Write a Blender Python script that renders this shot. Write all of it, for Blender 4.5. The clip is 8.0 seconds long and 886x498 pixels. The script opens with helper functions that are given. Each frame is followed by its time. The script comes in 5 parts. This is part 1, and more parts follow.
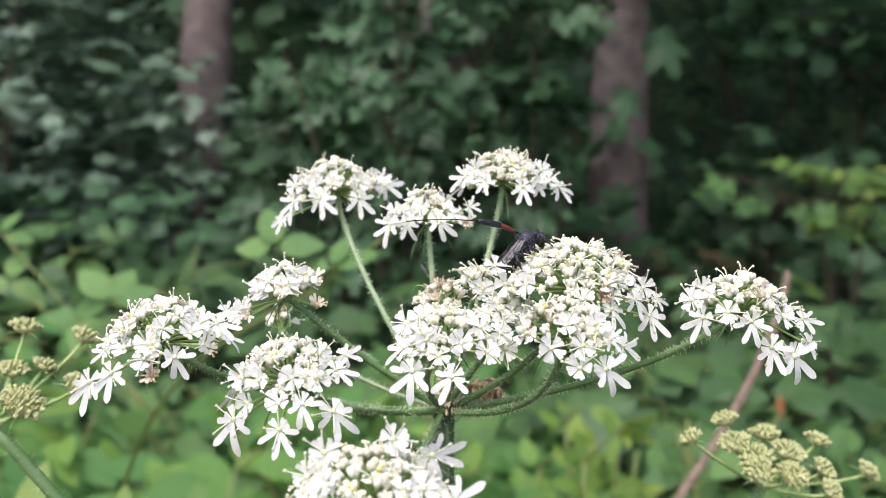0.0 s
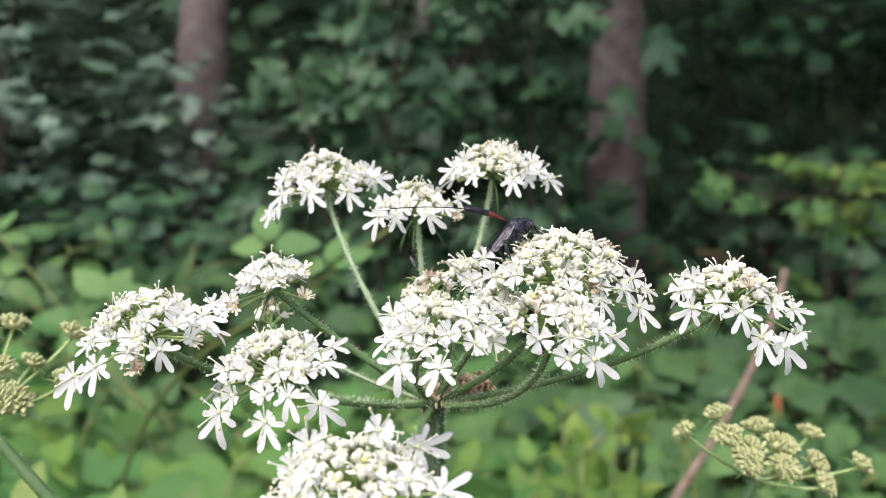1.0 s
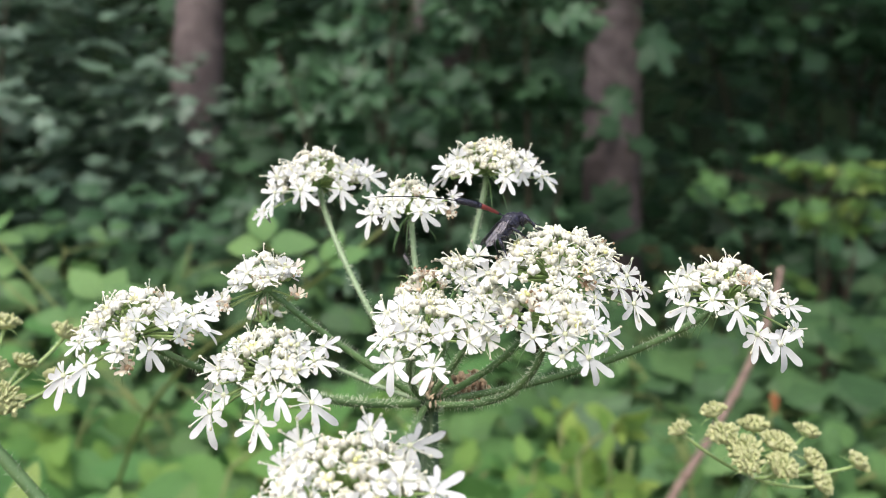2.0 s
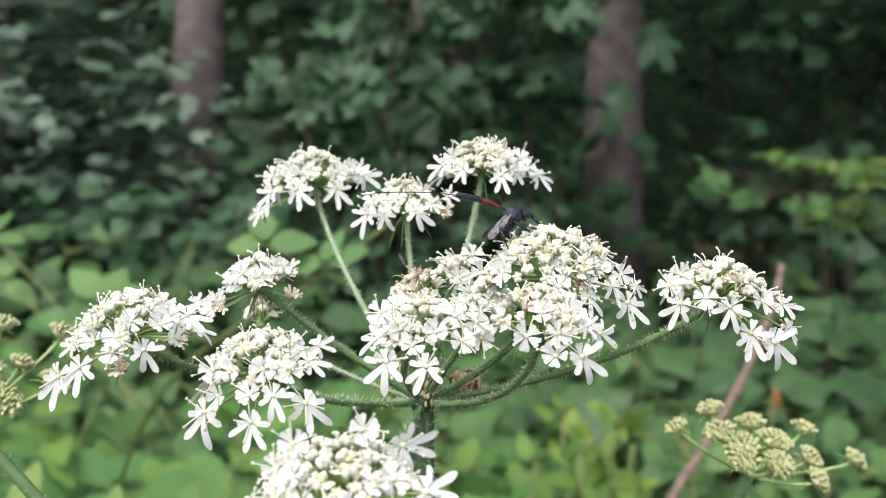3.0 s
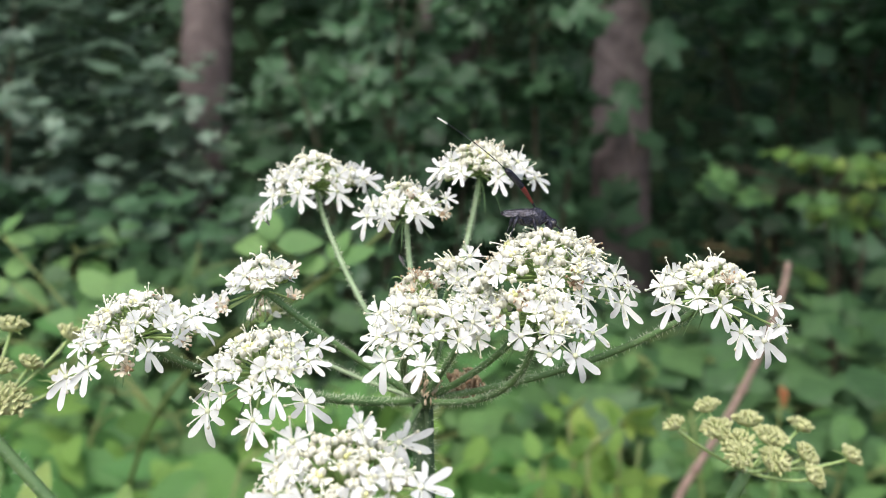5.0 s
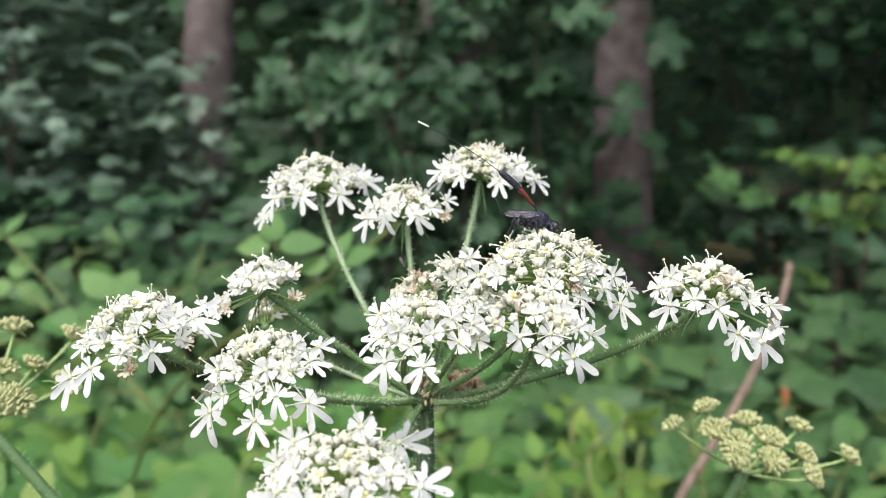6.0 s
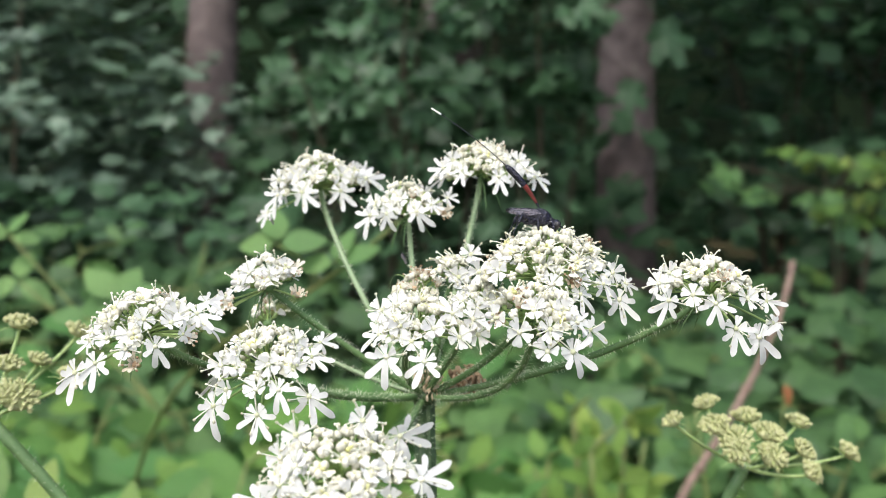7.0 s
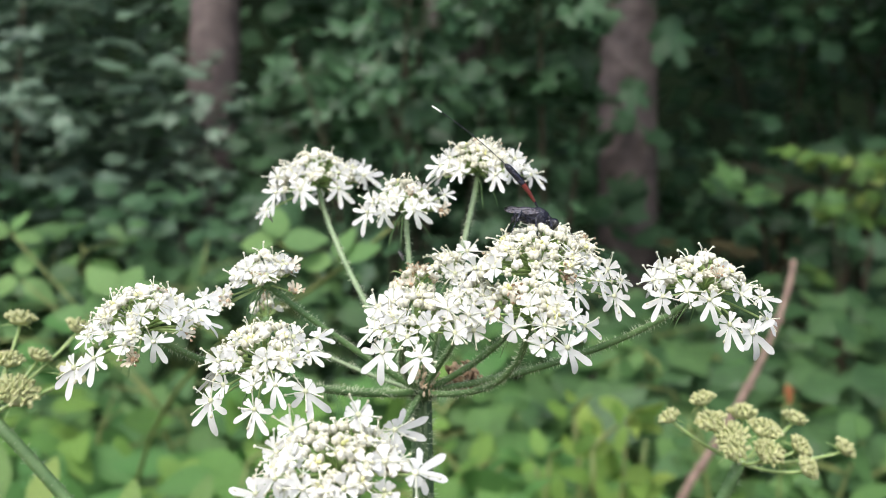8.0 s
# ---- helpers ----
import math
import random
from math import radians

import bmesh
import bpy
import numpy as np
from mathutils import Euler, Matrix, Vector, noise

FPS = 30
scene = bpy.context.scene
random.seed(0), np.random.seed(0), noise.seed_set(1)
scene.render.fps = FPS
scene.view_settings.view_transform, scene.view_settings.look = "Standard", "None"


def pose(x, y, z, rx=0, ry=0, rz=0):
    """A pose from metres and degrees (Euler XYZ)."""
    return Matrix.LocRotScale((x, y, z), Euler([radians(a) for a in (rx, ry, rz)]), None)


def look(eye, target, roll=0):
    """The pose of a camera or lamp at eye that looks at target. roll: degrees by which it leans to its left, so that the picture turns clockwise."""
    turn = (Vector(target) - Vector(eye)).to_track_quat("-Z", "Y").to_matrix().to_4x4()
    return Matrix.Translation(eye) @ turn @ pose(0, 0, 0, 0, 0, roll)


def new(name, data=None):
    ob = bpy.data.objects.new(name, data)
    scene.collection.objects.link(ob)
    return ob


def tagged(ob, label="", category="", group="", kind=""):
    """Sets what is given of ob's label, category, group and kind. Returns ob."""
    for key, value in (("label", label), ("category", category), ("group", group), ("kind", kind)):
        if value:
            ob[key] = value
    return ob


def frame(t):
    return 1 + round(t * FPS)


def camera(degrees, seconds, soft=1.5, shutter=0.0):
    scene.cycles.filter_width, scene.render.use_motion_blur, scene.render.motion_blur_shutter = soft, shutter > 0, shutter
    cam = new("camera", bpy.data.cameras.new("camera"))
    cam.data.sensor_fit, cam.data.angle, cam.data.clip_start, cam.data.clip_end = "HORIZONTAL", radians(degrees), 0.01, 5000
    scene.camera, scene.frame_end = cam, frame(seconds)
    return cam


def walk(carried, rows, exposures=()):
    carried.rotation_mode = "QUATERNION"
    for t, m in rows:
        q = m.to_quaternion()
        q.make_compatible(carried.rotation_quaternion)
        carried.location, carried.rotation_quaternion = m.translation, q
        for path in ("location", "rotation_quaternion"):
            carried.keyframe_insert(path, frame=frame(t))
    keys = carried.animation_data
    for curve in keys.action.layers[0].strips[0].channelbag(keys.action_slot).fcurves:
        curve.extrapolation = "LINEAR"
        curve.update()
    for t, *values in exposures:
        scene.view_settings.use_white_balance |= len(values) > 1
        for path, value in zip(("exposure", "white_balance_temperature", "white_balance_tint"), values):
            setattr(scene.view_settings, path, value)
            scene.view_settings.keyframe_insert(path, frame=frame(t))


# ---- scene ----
# The camera: a phone held about 17 cm from the flower, eye at 1.3 m, looking a little down.
cam = camera(46.2, 8.0, soft=0.9)
EYE, TILT = 1.3, -5.0
# seconds; right, up and back in metres from the first eye; turn to the left, up and roll in degrees
ROWS = [
    (0.0, 0.00000, 0.00000, 0.00000, 0.000, 0.000, 0.000),
    (0.5, 0.00081, -0.00038, -0.00046, -0.124, 0.024, -0.196),
    (1.0, 0.00151, -0.00114, -0.00109, -0.111, -0.051, -0.271),
    (1.5, 0.00172, -0.00153, -0.00233, -0.276, -0.050, -0.283),
    (3.0, 0.00312, -0.00120, -0.00212, -0.202, -0.182, -0.662),
    (3.5, 0.00393, -0.00126, -0.00119, -0.129, -0.264, -0.738),
    (4.0, 0.00458, -0.00015, 0.00099, 0.131, -0.122, -1.013),
    (4.5, 0.00470, -0.00076, 0.00123, 0.164, -0.238, -0.963),
    (6.0, 0.00505, -0.00056, 0.00292, 0.359, -0.208, -0.916),
    (6.5, 0.00542, -0.00016, 0.00402, 0.332, -0.052, -0.905),
    (7.0, 0.00536, -0.00087, 0.00438, 0.520, -0.281, -0.934),
    (7.5, 0.00573, -0.00126, 0.00480, 0.630, -0.412, -0.891),
    (8.0, 0.00628, -0.00128, 0.00558, 0.640, -0.330, -0.910),
]
BASE = pose(0, 0, EYE, 90 + TILT, 0, 0)
EXPOSURE, KELVIN, TINT = 0.0, 6500, 10
walk(
    cam,
    [(t, BASE @ pose(x, y, z, 0, yaw, 0) @ pose(0, 0, 0, pitch, 0, roll)) for t, x, y, z, yaw, pitch, roll in ROWS],
    [(0.0, EXPOSURE, KELVIN, TINT + 3), (1.7, EXPOSURE, KELVIN, TINT + 2), (3.5, EXPOSURE, KELVIN, TINT), (8.0, EXPOSURE, KELVIN, TINT - 1)],
)
# A phone lens focused on the flower heads: the wood behind is soft.
cam.data.dof.use_dof = True
cam.data.dof.focus_distance = 0.149
cam.data.dof.aperture_fstop = 31.0

# ---- light: bright overcast sky at the edge of a wood ----
world = bpy.data.worlds.new("overcast_sky")
scene.world = world
world.use_nodes = True
wn = world.node_tree
wn.nodes.clear()
sky = wn.nodes.new("ShaderNodeTexSky")
sky.sky_type, sky.sun_disc = "NISHITA", False
sky.sun_elevation, sky.sun_rotation = radians(58), radians(200)
sky.dust_density, sky.air_density, sky.ozone_density = 4.0, 1.0, 1.0
pale = wn.nodes.new("ShaderNodeHueSaturation")
pale.inputs["Saturation"].default_value = 0.75
back = wn.nodes.new("ShaderNodeBackground")
back.inputs["Strength"].default_value = 0.31
out = wn.nodes.new("ShaderNodeOutputWorld")
wn.links.new(sky.outputs[0], pale.inputs["Color"])
wn.links.new(pale.outputs[0], back.inputs["Color"])
wn.links.new(back.outputs[0], out.inputs["Surface"])

sun = new("sun", bpy.data.lights.new("sun", "SUN"))
sun.data.energy, sun.data.angle, sun.data.color = 1.6, radians(25), (1.0, 0.985, 0.97)
# high, behind the camera and to its left
sun.matrix_world = look((-1.3, -1.9, 6.0), (0, 0, 0))


# ---- materials ----
def material(name):
    m = bpy.data.materials.new(name)
    m.use_nodes = True
    nt = m.node_tree
    nt.nodes.clear()
    o = nt.nodes.new("ShaderNodeOutputMaterial")
    b = nt.nodes.new("ShaderNodeBsdfPrincipled")
    nt.links.new(b.outputs[0], o.inputs["Surface"])
    return m, nt, b, o


def noise_node(nt, scale, detail=4.0, coords="Object", rough=0.6):
    tc = nt.nodes.new("ShaderNodeTexCoord")
    n = nt.nodes.new("ShaderNodeTexNoise")
    n.inputs["Scale"].default_value, n.inputs["Detail"].default_value, n.inputs["Roughness"].default_value = scale, detail, rough
    nt.links.new(tc.outputs[coords], n.inputs["Vector"])
    return n


def ramp_node(nt, fac, stops):
    r = nt.nodes.new("ShaderNodeValToRGB")
    while len(r.color_ramp.elements) < len(stops):
        r.color_ramp.elements.new(0.5)
    for e, (p, c) in zip(r.color_ramp.elements, stops):
        e.position, e.color = p, (*c, 1)
    nt.links.new(fac, r.inputs["Fac"])
    return r


def mix_node(nt, a, b, fac, mode="MIX"):
    """a, b: sockets; fac: socket or number."""
    m = nt.nodes.new("ShaderNodeMix")
    m.data_type, m.blend_type = "RGBA", mode
    nt.links.new(a, m.inputs[6])
    nt.links.new(b, m.inputs[7])
    if isinstance(fac, (int, float)):
        m.inputs[0].default_value = fac
    else:
        nt.links.new(fac, m.inputs[0])
    return m.outputs[2]


def bump_on(nt, b, height, strength, distance):
    u = nt.nodes.new("ShaderNodeBump")
    u.inputs["Strength"].default_value, u.inputs["Distance"].default_value = strength, distance
    nt.links.new(height, u.inputs["Height"])
    nt.links.new(u.outputs[0], b.inputs["Normal"])


def thin_light(nt, b, o, color, share):
    """Lets part of the light through a thin blade or petal."""
    t = nt.nodes.new("ShaderNodeBsdfTranslucent")
    nt.links.new(color, t.inputs["Color"])
    m = nt.nodes.new("ShaderNodeMixShader")
    m.inputs[0].default_value = share
    nt.links.new(b.outputs[0], m.inputs[1])
    nt.links.new(t.outputs[0], m.inputs[2])
    nt.links.new(m.outputs[0], o.inputs["Surface"])


def surface(name, stops, scale, rough=0.6, bump=0.0, bump_scale=None, bump_depth=0.001, through_share=0.0, random_mix=0.0, coords="Object", spec=0.5, metal=0.0):
    """A noise-coloured surface; stops: ramp colours from dark to light."""
    m, nt, b, o = material(name)
    n = noise_node(nt, scale, coords=coords)
    fac = n.outputs["Fac"]
    if random_mix:
        info = nt.nodes.new("ShaderNodeObjectInfo")
        mm = nt.nodes.new("ShaderNodeMath")
        mm.operation = "MULTIPLY_ADD"
        nt.links.new(info.outputs["Random"], mm.inputs[0])
        mm.inputs[1].default_value = random_mix
        half = nt.nodes.new("ShaderNodeMath")
        half.operation = "MULTIPLY_ADD"
        nt.links.new(fac, half.inputs[0])
        half.inputs[1].default_value, half.inputs[2].default_value = 1.0 - random_mix, 0.0
        nt.links.new(half.outputs[0], mm.inputs[2])
        fac = mm.outputs[0]
    col = ramp_node(nt, fac, stops).outputs[0]
    nt.links.new(col, b.inputs["Base Color"])
    b.inputs["Roughness"].default_value = rough
    b.inputs["Specular IOR Level"].default_value = spec
    b.inputs["Metallic"].default_value = metal
    if bump:
        bump_on(nt, b, noise_node(nt, bump_scale or scale * 4, coords=coords).outputs["Fac"], bump, bump_depth)
    if through_share:
        thin_light(nt, b, o, col, through_share)
    return m


def leaf_material(name, stops, rough=0.42, share=0.3, veins=True, spec=0.5):
    """A leaf blade: colour by leaf, pale midrib and side veins, blotches."""
    m, nt, b, o = material(name)
    info = nt.nodes.new("ShaderNodeObjectInfo")
    geo = nt.nodes.new("ShaderNodeNewGeometry")
    add = nt.nodes.new("ShaderNodeMath")
    add.operation = "ADD"
    nt.links.new(info.outputs["Random"], add.inputs[0])
    nt.links.new(geo.outputs["Random Per Island"], add.inputs[1])
    fr = nt.nodes.new("ShaderNodeMath")
    fr.operation = "FRACT"
    nt.links.new(add.outputs[0], fr.inputs[0])
    base = ramp_node(nt, fr.outputs[0], stops).outputs[0]
    blot = ramp_node(nt, noise_node(nt, 45.0).outputs["Fac"], [(0.3, (0.72, 0.72, 0.72)), (0.7, (1.15, 1.15, 1.1))]).outputs[0]
    col = mix_node(nt, base, blot, 0.8, "MULTIPLY")
    if veins:
        tc = nt.nodes.new("ShaderNodeTexCoord")
        w = nt.nodes.new("ShaderNodeTexWave")
        w.inputs["Scale"].default_value, w.inputs["Distortion"].default_value = 22.0, 2.5
        w.bands_direction = "Y"
        nt.links.new(tc.outputs["Object"], w.inputs["Vector"])
        vein = ramp_node(nt, w.outputs["Fac"], [(0.86, (0.0, 0.0, 0.0)), (0.97, (1, 1, 1))]).outputs[0]
        light = mix_node(nt, col, col, 1.0, "ADD")
        f = nt.nodes.new("ShaderNodeMath")
        f.operation = "MULTIPLY"
        nt.links.new(vein, f.inputs[0])
        f.inputs[1].default_value = 0.3
        col = mix_node(nt, col, light, f.outputs[0])
        bump_on(nt, b, w.outputs["Fac"], 0.25, 0.002)
    nt.links.new(col, b.inputs["Base Color"])
    b.inputs["Roughness"].default_value = rough
    b.inputs["Specular IOR Level"].default_value = spec
    thin_light(nt, b, o, col, share)
    return m


PETAL = surface("white_petal", [(0.3, (0.80, 0.795, 0.775)), (0.6, (0.90, 0.897, 0.885))], 900.0, 0.55, 0.1, 2500.0, 0.0001, 0.33, 0.2, spec=0.25)
BUD = surface("cream_bud", [(0.3, (0.64, 0.62, 0.49)), (0.65, (0.83, 0.815, 0.71))], 700.0, 0.6, 0.1, 2500.0, 0.0001, 0.15, 0.5, spec=0.25)
HEART = surface("green_yellow_heart", [(0.3, (0.56, 0.58, 0.36)), (0.7, (0.78, 0.77, 0.58))], 900.0, 0.45, random_mix=0.5)
POLLEN = surface("yellow_green_pollen", [(0.3, (0.52, 0.53, 0.20)), (0.7, (0.74, 0.72, 0.40))], 900.0, 0.6, random_mix=0.5)
THREAD = surface("pale_filament", [(0.3, (0.66, 0.68, 0.55)), (0.7, (0.80, 0.80, 0.70))], 900.0, 0.6)
ANTHER = surface("olive_anther", [(0.3, (0.50, 0.47, 0.33)), (0.5, (0.69, 0.67, 0.51)), (0.7, (0.82, 0.81, 0.69))], 1500.0, 0.7, random_mix=0.4)
STALK = surface("green_stalk", [(0.3, (0.078, 0.16, 0.055)), (0.7, (0.155, 0.262, 0.10))], 160.0, 0.55, 0.4, 900.0, 0.0004)
STEM = surface("ridged_green_stem", [(0.3, (0.02, 0.05, 0.016)), (0.55, (0.05, 0.10, 0.03)), (0.72, (0.11, 0.17, 0.06))], 420.0, 0.5, 0.5, 900.0, 0.0005)
# Stalk colour for the back rays, paled by painting the sky light in.
SKYLIT_STALK = surface("skylit_ray", [(0.3, (0.20, 0.29, 0.15)), (0.7, (0.30, 0.39, 0.23))], 160.0, 0.6, 0.3, 900.0, 0.0003)
PALE_STALK = surface("pale_green_stalk", [(0.3, (0.24, 0.36, 0.11)), (0.7, (0.38, 0.50, 0.20))], 300.0, 0.55)
HAIR = surface("stem_hair", [(0.3, (0.44, 0.52, 0.35)), (0.7, (0.62, 0.68, 0.50))], 300.0, 0.6)
WITHERED = surface("withered_brown", [(0.3, (0.19, 0.12, 0.065)), (0.5, (0.44, 0.31, 0.19)), (0.7, (0.66, 0.56, 0.43))], 700.0, 0.8, 0.5, 1800.0, 0.0003, random_mix=0.3)
FADED = surface("faded_petal", [(0.3, (0.52, 0.42, 0.31)), (0.5, (0.74, 0.67, 0.54)), (0.7, (0.82, 0.78, 0.68))], 700.0, 0.75, 0.4, 1800.0, 0.0002, 0.2, 0.4)
FRUIT = surface("yellow_green_fruit", [(0.25, (0.30, 0.34, 0.13)), (0.5, (0.46, 0.475, 0.23)), (0.75, (0.60, 0.59, 0.37))], 900.0, 0.65, 0.3, 1500.0, 0.0002)
BARK = surface("grey_brown_bark", [(0.3, (0.085, 0.070, 0.067)), (0.55, (0.16, 0.128, 0.122)), (0.75, (0.245, 0.20, 0.188))], 9.0, 0.88, 0.8, 28.0, 0.02, spec=0.2)
TWIG = surface("twig_bark", [(0.3, (0.03, 0.028, 0.018)), (0.7, (0.08, 0.065, 0.042))], 40.0, 0.8, 0.5, 120.0, 0.002, spec=0.2)
DEAD_STEM = surface("dead_stem", [(0.3, (0.12, 0.08, 0.06)), (0.7, (0.27, 0.185, 0.145))], 60.0, 0.75, 0.6, 200.0, 0.001)
SHOOT = surface("green_shoot", [(0.3, (0.10, 0.16, 0.04)), (0.7, (0.22, 0.24, 0.08))], 60.0, 0.6, 0.4, 200.0, 0.0006)
SOIL = surface("forest_floor", [(0.3, (0.025, 0.02, 0.012)), (0.5, (0.06, 0.05, 0.025)), (0.7, (0.05, 0.085, 0.025))], 3.0, 0.95, 0.8, 14.0, 0.05, spec=0.1)
# Shade of the distant wood, painted as near-black green.
FAR_WOOD = surface("far_wood_shade", [(0.35, (0.007, 0.011, 0.007)), (0.6, (0.016, 0.028, 0.014)), (0.75, (0.022, 0.038, 0.018))], 1.4, 0.95, spec=0.0)
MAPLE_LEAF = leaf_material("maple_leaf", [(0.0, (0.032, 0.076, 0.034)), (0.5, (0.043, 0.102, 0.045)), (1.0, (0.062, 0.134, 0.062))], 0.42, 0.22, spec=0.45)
# Maple leaf with the sky's pale blue sheen put into its colour.
SKY_SHEEN_LEAF = leaf_material("sky_sheen_leaf", [(0.0, (0.105, 0.172, 0.116)), (0.5, (0.135, 0.215, 0.148)), (1.0, (0.165, 0.255, 0.176))], 0.40, 0.25, spec=0.8)
# Bramble leaf again, darkened: the wood's shade is put into the colour.
SHADED_LEAF = leaf_material("shade_toned_bramble_leaf", [(0.0, (0.038, 0.088, 0.034)), (0.5, (0.055, 0.118, 0.042)), (1.0, (0.078, 0.152, 0.052))], 0.5, 0.28, spec=0.35)
PALE_LEAF = leaf_material("young_maple_leaf", [(0.0, (0.075, 0.17, 0.042)), (0.6, (0.14, 0.255, 0.055)), (1.0, (0.25, 0.335, 0.075))], 0.45, 0.33)
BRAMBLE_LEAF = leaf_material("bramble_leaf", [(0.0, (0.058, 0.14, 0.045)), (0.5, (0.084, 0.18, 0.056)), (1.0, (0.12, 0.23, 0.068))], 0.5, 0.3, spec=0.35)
FRESH_LEAF = leaf_material("fresh_bramble_leaf", [(0.0, (0.125, 0.25, 0.085)), (1.0, (0.20, 0.345, 0.115))], 0.5, 0.38, spec=0.3)
HERB_LEAF = leaf_material("herb_leaf", [(0.0, (0.085, 0.21, 0.065)), (0.5, (0.115, 0.26, 0.07)), (1.0, (0.20, 0.34, 0.075))], 0.5, 0.42, spec=0.3)
LIME_LEAF = leaf_material("lime_herb_leaf", [(0.0, (0.11, 0.22, 0.045)), (0.5, (0.16, 0.28, 0.055)), (1.0, (0.24, 0.34, 0.07))], 0.5, 0.4, spec=0.3)
RUST_LEAF = leaf_material("rust_leaf", [(0.0, (0.30, 0.11, 0.04)), (1.0, (0.40, 0.16, 0.06))], 0.6, 0.2)
CHITIN = surface("black_chitin", [(0.35, (0.002, 0.002, 0.005)), (0.7, (0.018, 0.018, 0.045))], 1900.0, 0.2, 1.0, 1500.0, 0.0005, spec=0.6)
CHITIN_RED = surface("red_chitin", [(0.32, (0.05, 0.010, 0.009)), (0.68, (0.21, 0.032, 0.024))], 1300.0, 0.48, 0.3, 3000.0, 0.00005)
EYE_SKIN = surface("dark_eye", [(0.3, (0.012, 0.011, 0.012)), (0.7, (0.03, 0.028, 0.03))], 1500.0, 0.22)
WHITE_TIP = surface("white_tip", [(0.3, (0.74, 0.72, 0.66)), (0.7, (0.82, 0.81, 0.76))], 900.0, 0.5)
WING = surface("smoky_wing", [(0.3, (0.13, 0.11, 0.11)), (0.7, (0.32, 0.31, 0.37))], 700.0, 0.16, 0.5, 1800.0, 0.00008)
clear = WING.node_tree.nodes.new("ShaderNodeBsdfTransparent")
clear.inputs["Color"].default_value = (0.62, 0.58, 0.58, 1)
both = WING.node_tree.nodes.new("ShaderNodeMixShader")
both.inputs[0].default_value = 0.48
WING.node_tree.links.new(WING.node_tree.nodes["Principled BSDF"].outputs[0], both.inputs[1])
WING.node_tree.links.new(clear.outputs[0], both.inputs[2])
WING.node_tree.links.new(both.outputs[0], WING.node_tree.nodes["Material Output"].inputs["Surface"])
GNAT = surface("grey_gnat", [(0.3, (0.09, 0.08, 0.08)), (0.7, (0.26, 0.25, 0.26))], 900.0, 0.5)


# ---- mesh helpers ----
def empty(name, at=(0, 0, 0)):
    o = new(name)
    o.location, o.empty_display_size = at, 0.01
    return o


def mesh_of(name, bm, mats, smooth=True):
    me = bpy.data.meshes.new(name)
    bm.to_mesh(me)
    bm.free()
    for m in mats if isinstance(mats, (list, tuple)) else [mats]:
        me.materials.append(m)
    if smooth:
        me.shade_smooth()
    return me


def part(name, bm, mats, parent, label="", smooth=True, at=None):
    me = bm if isinstance(bm, bpy.types.Mesh) else mesh_of(name, bm, mats, smooth)
    o = new(name, me)
    if parent:
        o.parent = parent
    if at is not None:
        o.matrix_basis = at
    if label:
        tagged(o, label)
    return o


def tube(bm, pts, radii, sides=8, mat=0, caps=True):
    """A round limb along pts."""
    pts = [Vector(p) for p in pts]
    if isinstance(radii, (int, float)):
        radii = [radii] * len(pts)
    rings, side = [], None
    for i, p in enumerate(pts):
        d = (pts[min(i + 1, len(pts) - 1)] - pts[max(i - 1, 0)]).normalized()
        if side is None:
            side = d.orthogonal().normalized()
        side = (side - d * side.dot(d)).normalized()
        up = d.cross(side)
        rings.append([bm.verts.new(p + radii[i] * (math.cos(a) * side + math.sin(a) * up)) for a in (2 * math.pi * k / sides for k in range(sides))])
    for a, b in zip(rings, rings[1:]):
        for k in range(sides):
            f = bm.faces.new((a[k], a[(k + 1) % sides], b[(k + 1) % sides], b[k]))
            f.material_index = mat
    if caps:
        for ring in (rings[0][::-1], rings[-1]):
            f = bm.faces.new(ring)
            f.material_index = mat


def blob(bm, at, size, mat=0, seg=8, rings=6, turn=None):
    """An ellipsoid."""
    m = Matrix.Translation(at) @ (turn or Matrix()) @ Matrix.Diagonal((*size, 1))
    r = bmesh.ops.create_uvsphere(bm, u_segments=seg, v_segments=rings, radius=1.0, matrix=m)
    for f in {f for v in r["verts"] for f in v.link_faces}:
        f.material_index = mat


def bezier(a, b, c, d, n=14):
    a, b, c, d = (Vector(p) for p in (a, b, c, d))
    return [(1 - t) ** 3 * a + 3 * t * (1 - t) ** 2 * b + 3 * t * t * (1 - t) * c + t**3 * d for t in (i / n for i in range(n + 1))]


def hairs(bm, pts, radii, count, length, rng, mat=1):
    """Fine bristles standing off a stalk."""
    for _ in range(count):
        f = rng.random() * (len(pts) - 1.001)
        i = int(f)
        p = pts[i].lerp(pts[i + 1], f - i)
        d = (pts[i + 1] - pts[i]).normalized()
        s = Vector((rng.gauss(0, 1), rng.gauss(0, 1), rng.gauss(0, 1)))
        s = (s - d * s.dot(d)).normalized()
        r = radii[i] * (1 - f + i) + radii[i + 1] * (f - i)
        l = length * rng.uniform(0.5, 1.2)
        w = d.cross(s) * 0.000045
        tip = p + s * (r + l) + d * l * rng.uniform(-0.4, 0.5)
        root = p + s * r * 0.9
        q = [bm.verts.new(x) for x in (root + w, root - w, root + d * 0.00008, tip)]
        for k in ((0, 1, 3), (1, 2, 3), (2, 0, 3)):
            bm.faces.new([q[j] for j in k]).material_index = mat


def aim(z, x=None):
    """A turn whose z axis points along z and whose x axis lies near x."""
    z = Vector(z).normalized()
    x = Vector(x) if x is not None else z.orthogonal()
    x = x - z * x.dot(z)
    x = x.normalized() if x.length > 1e-5 else z.orthogonal().normalized()
    return Matrix((x, z.cross(x), z)).transposed().to_4x4()


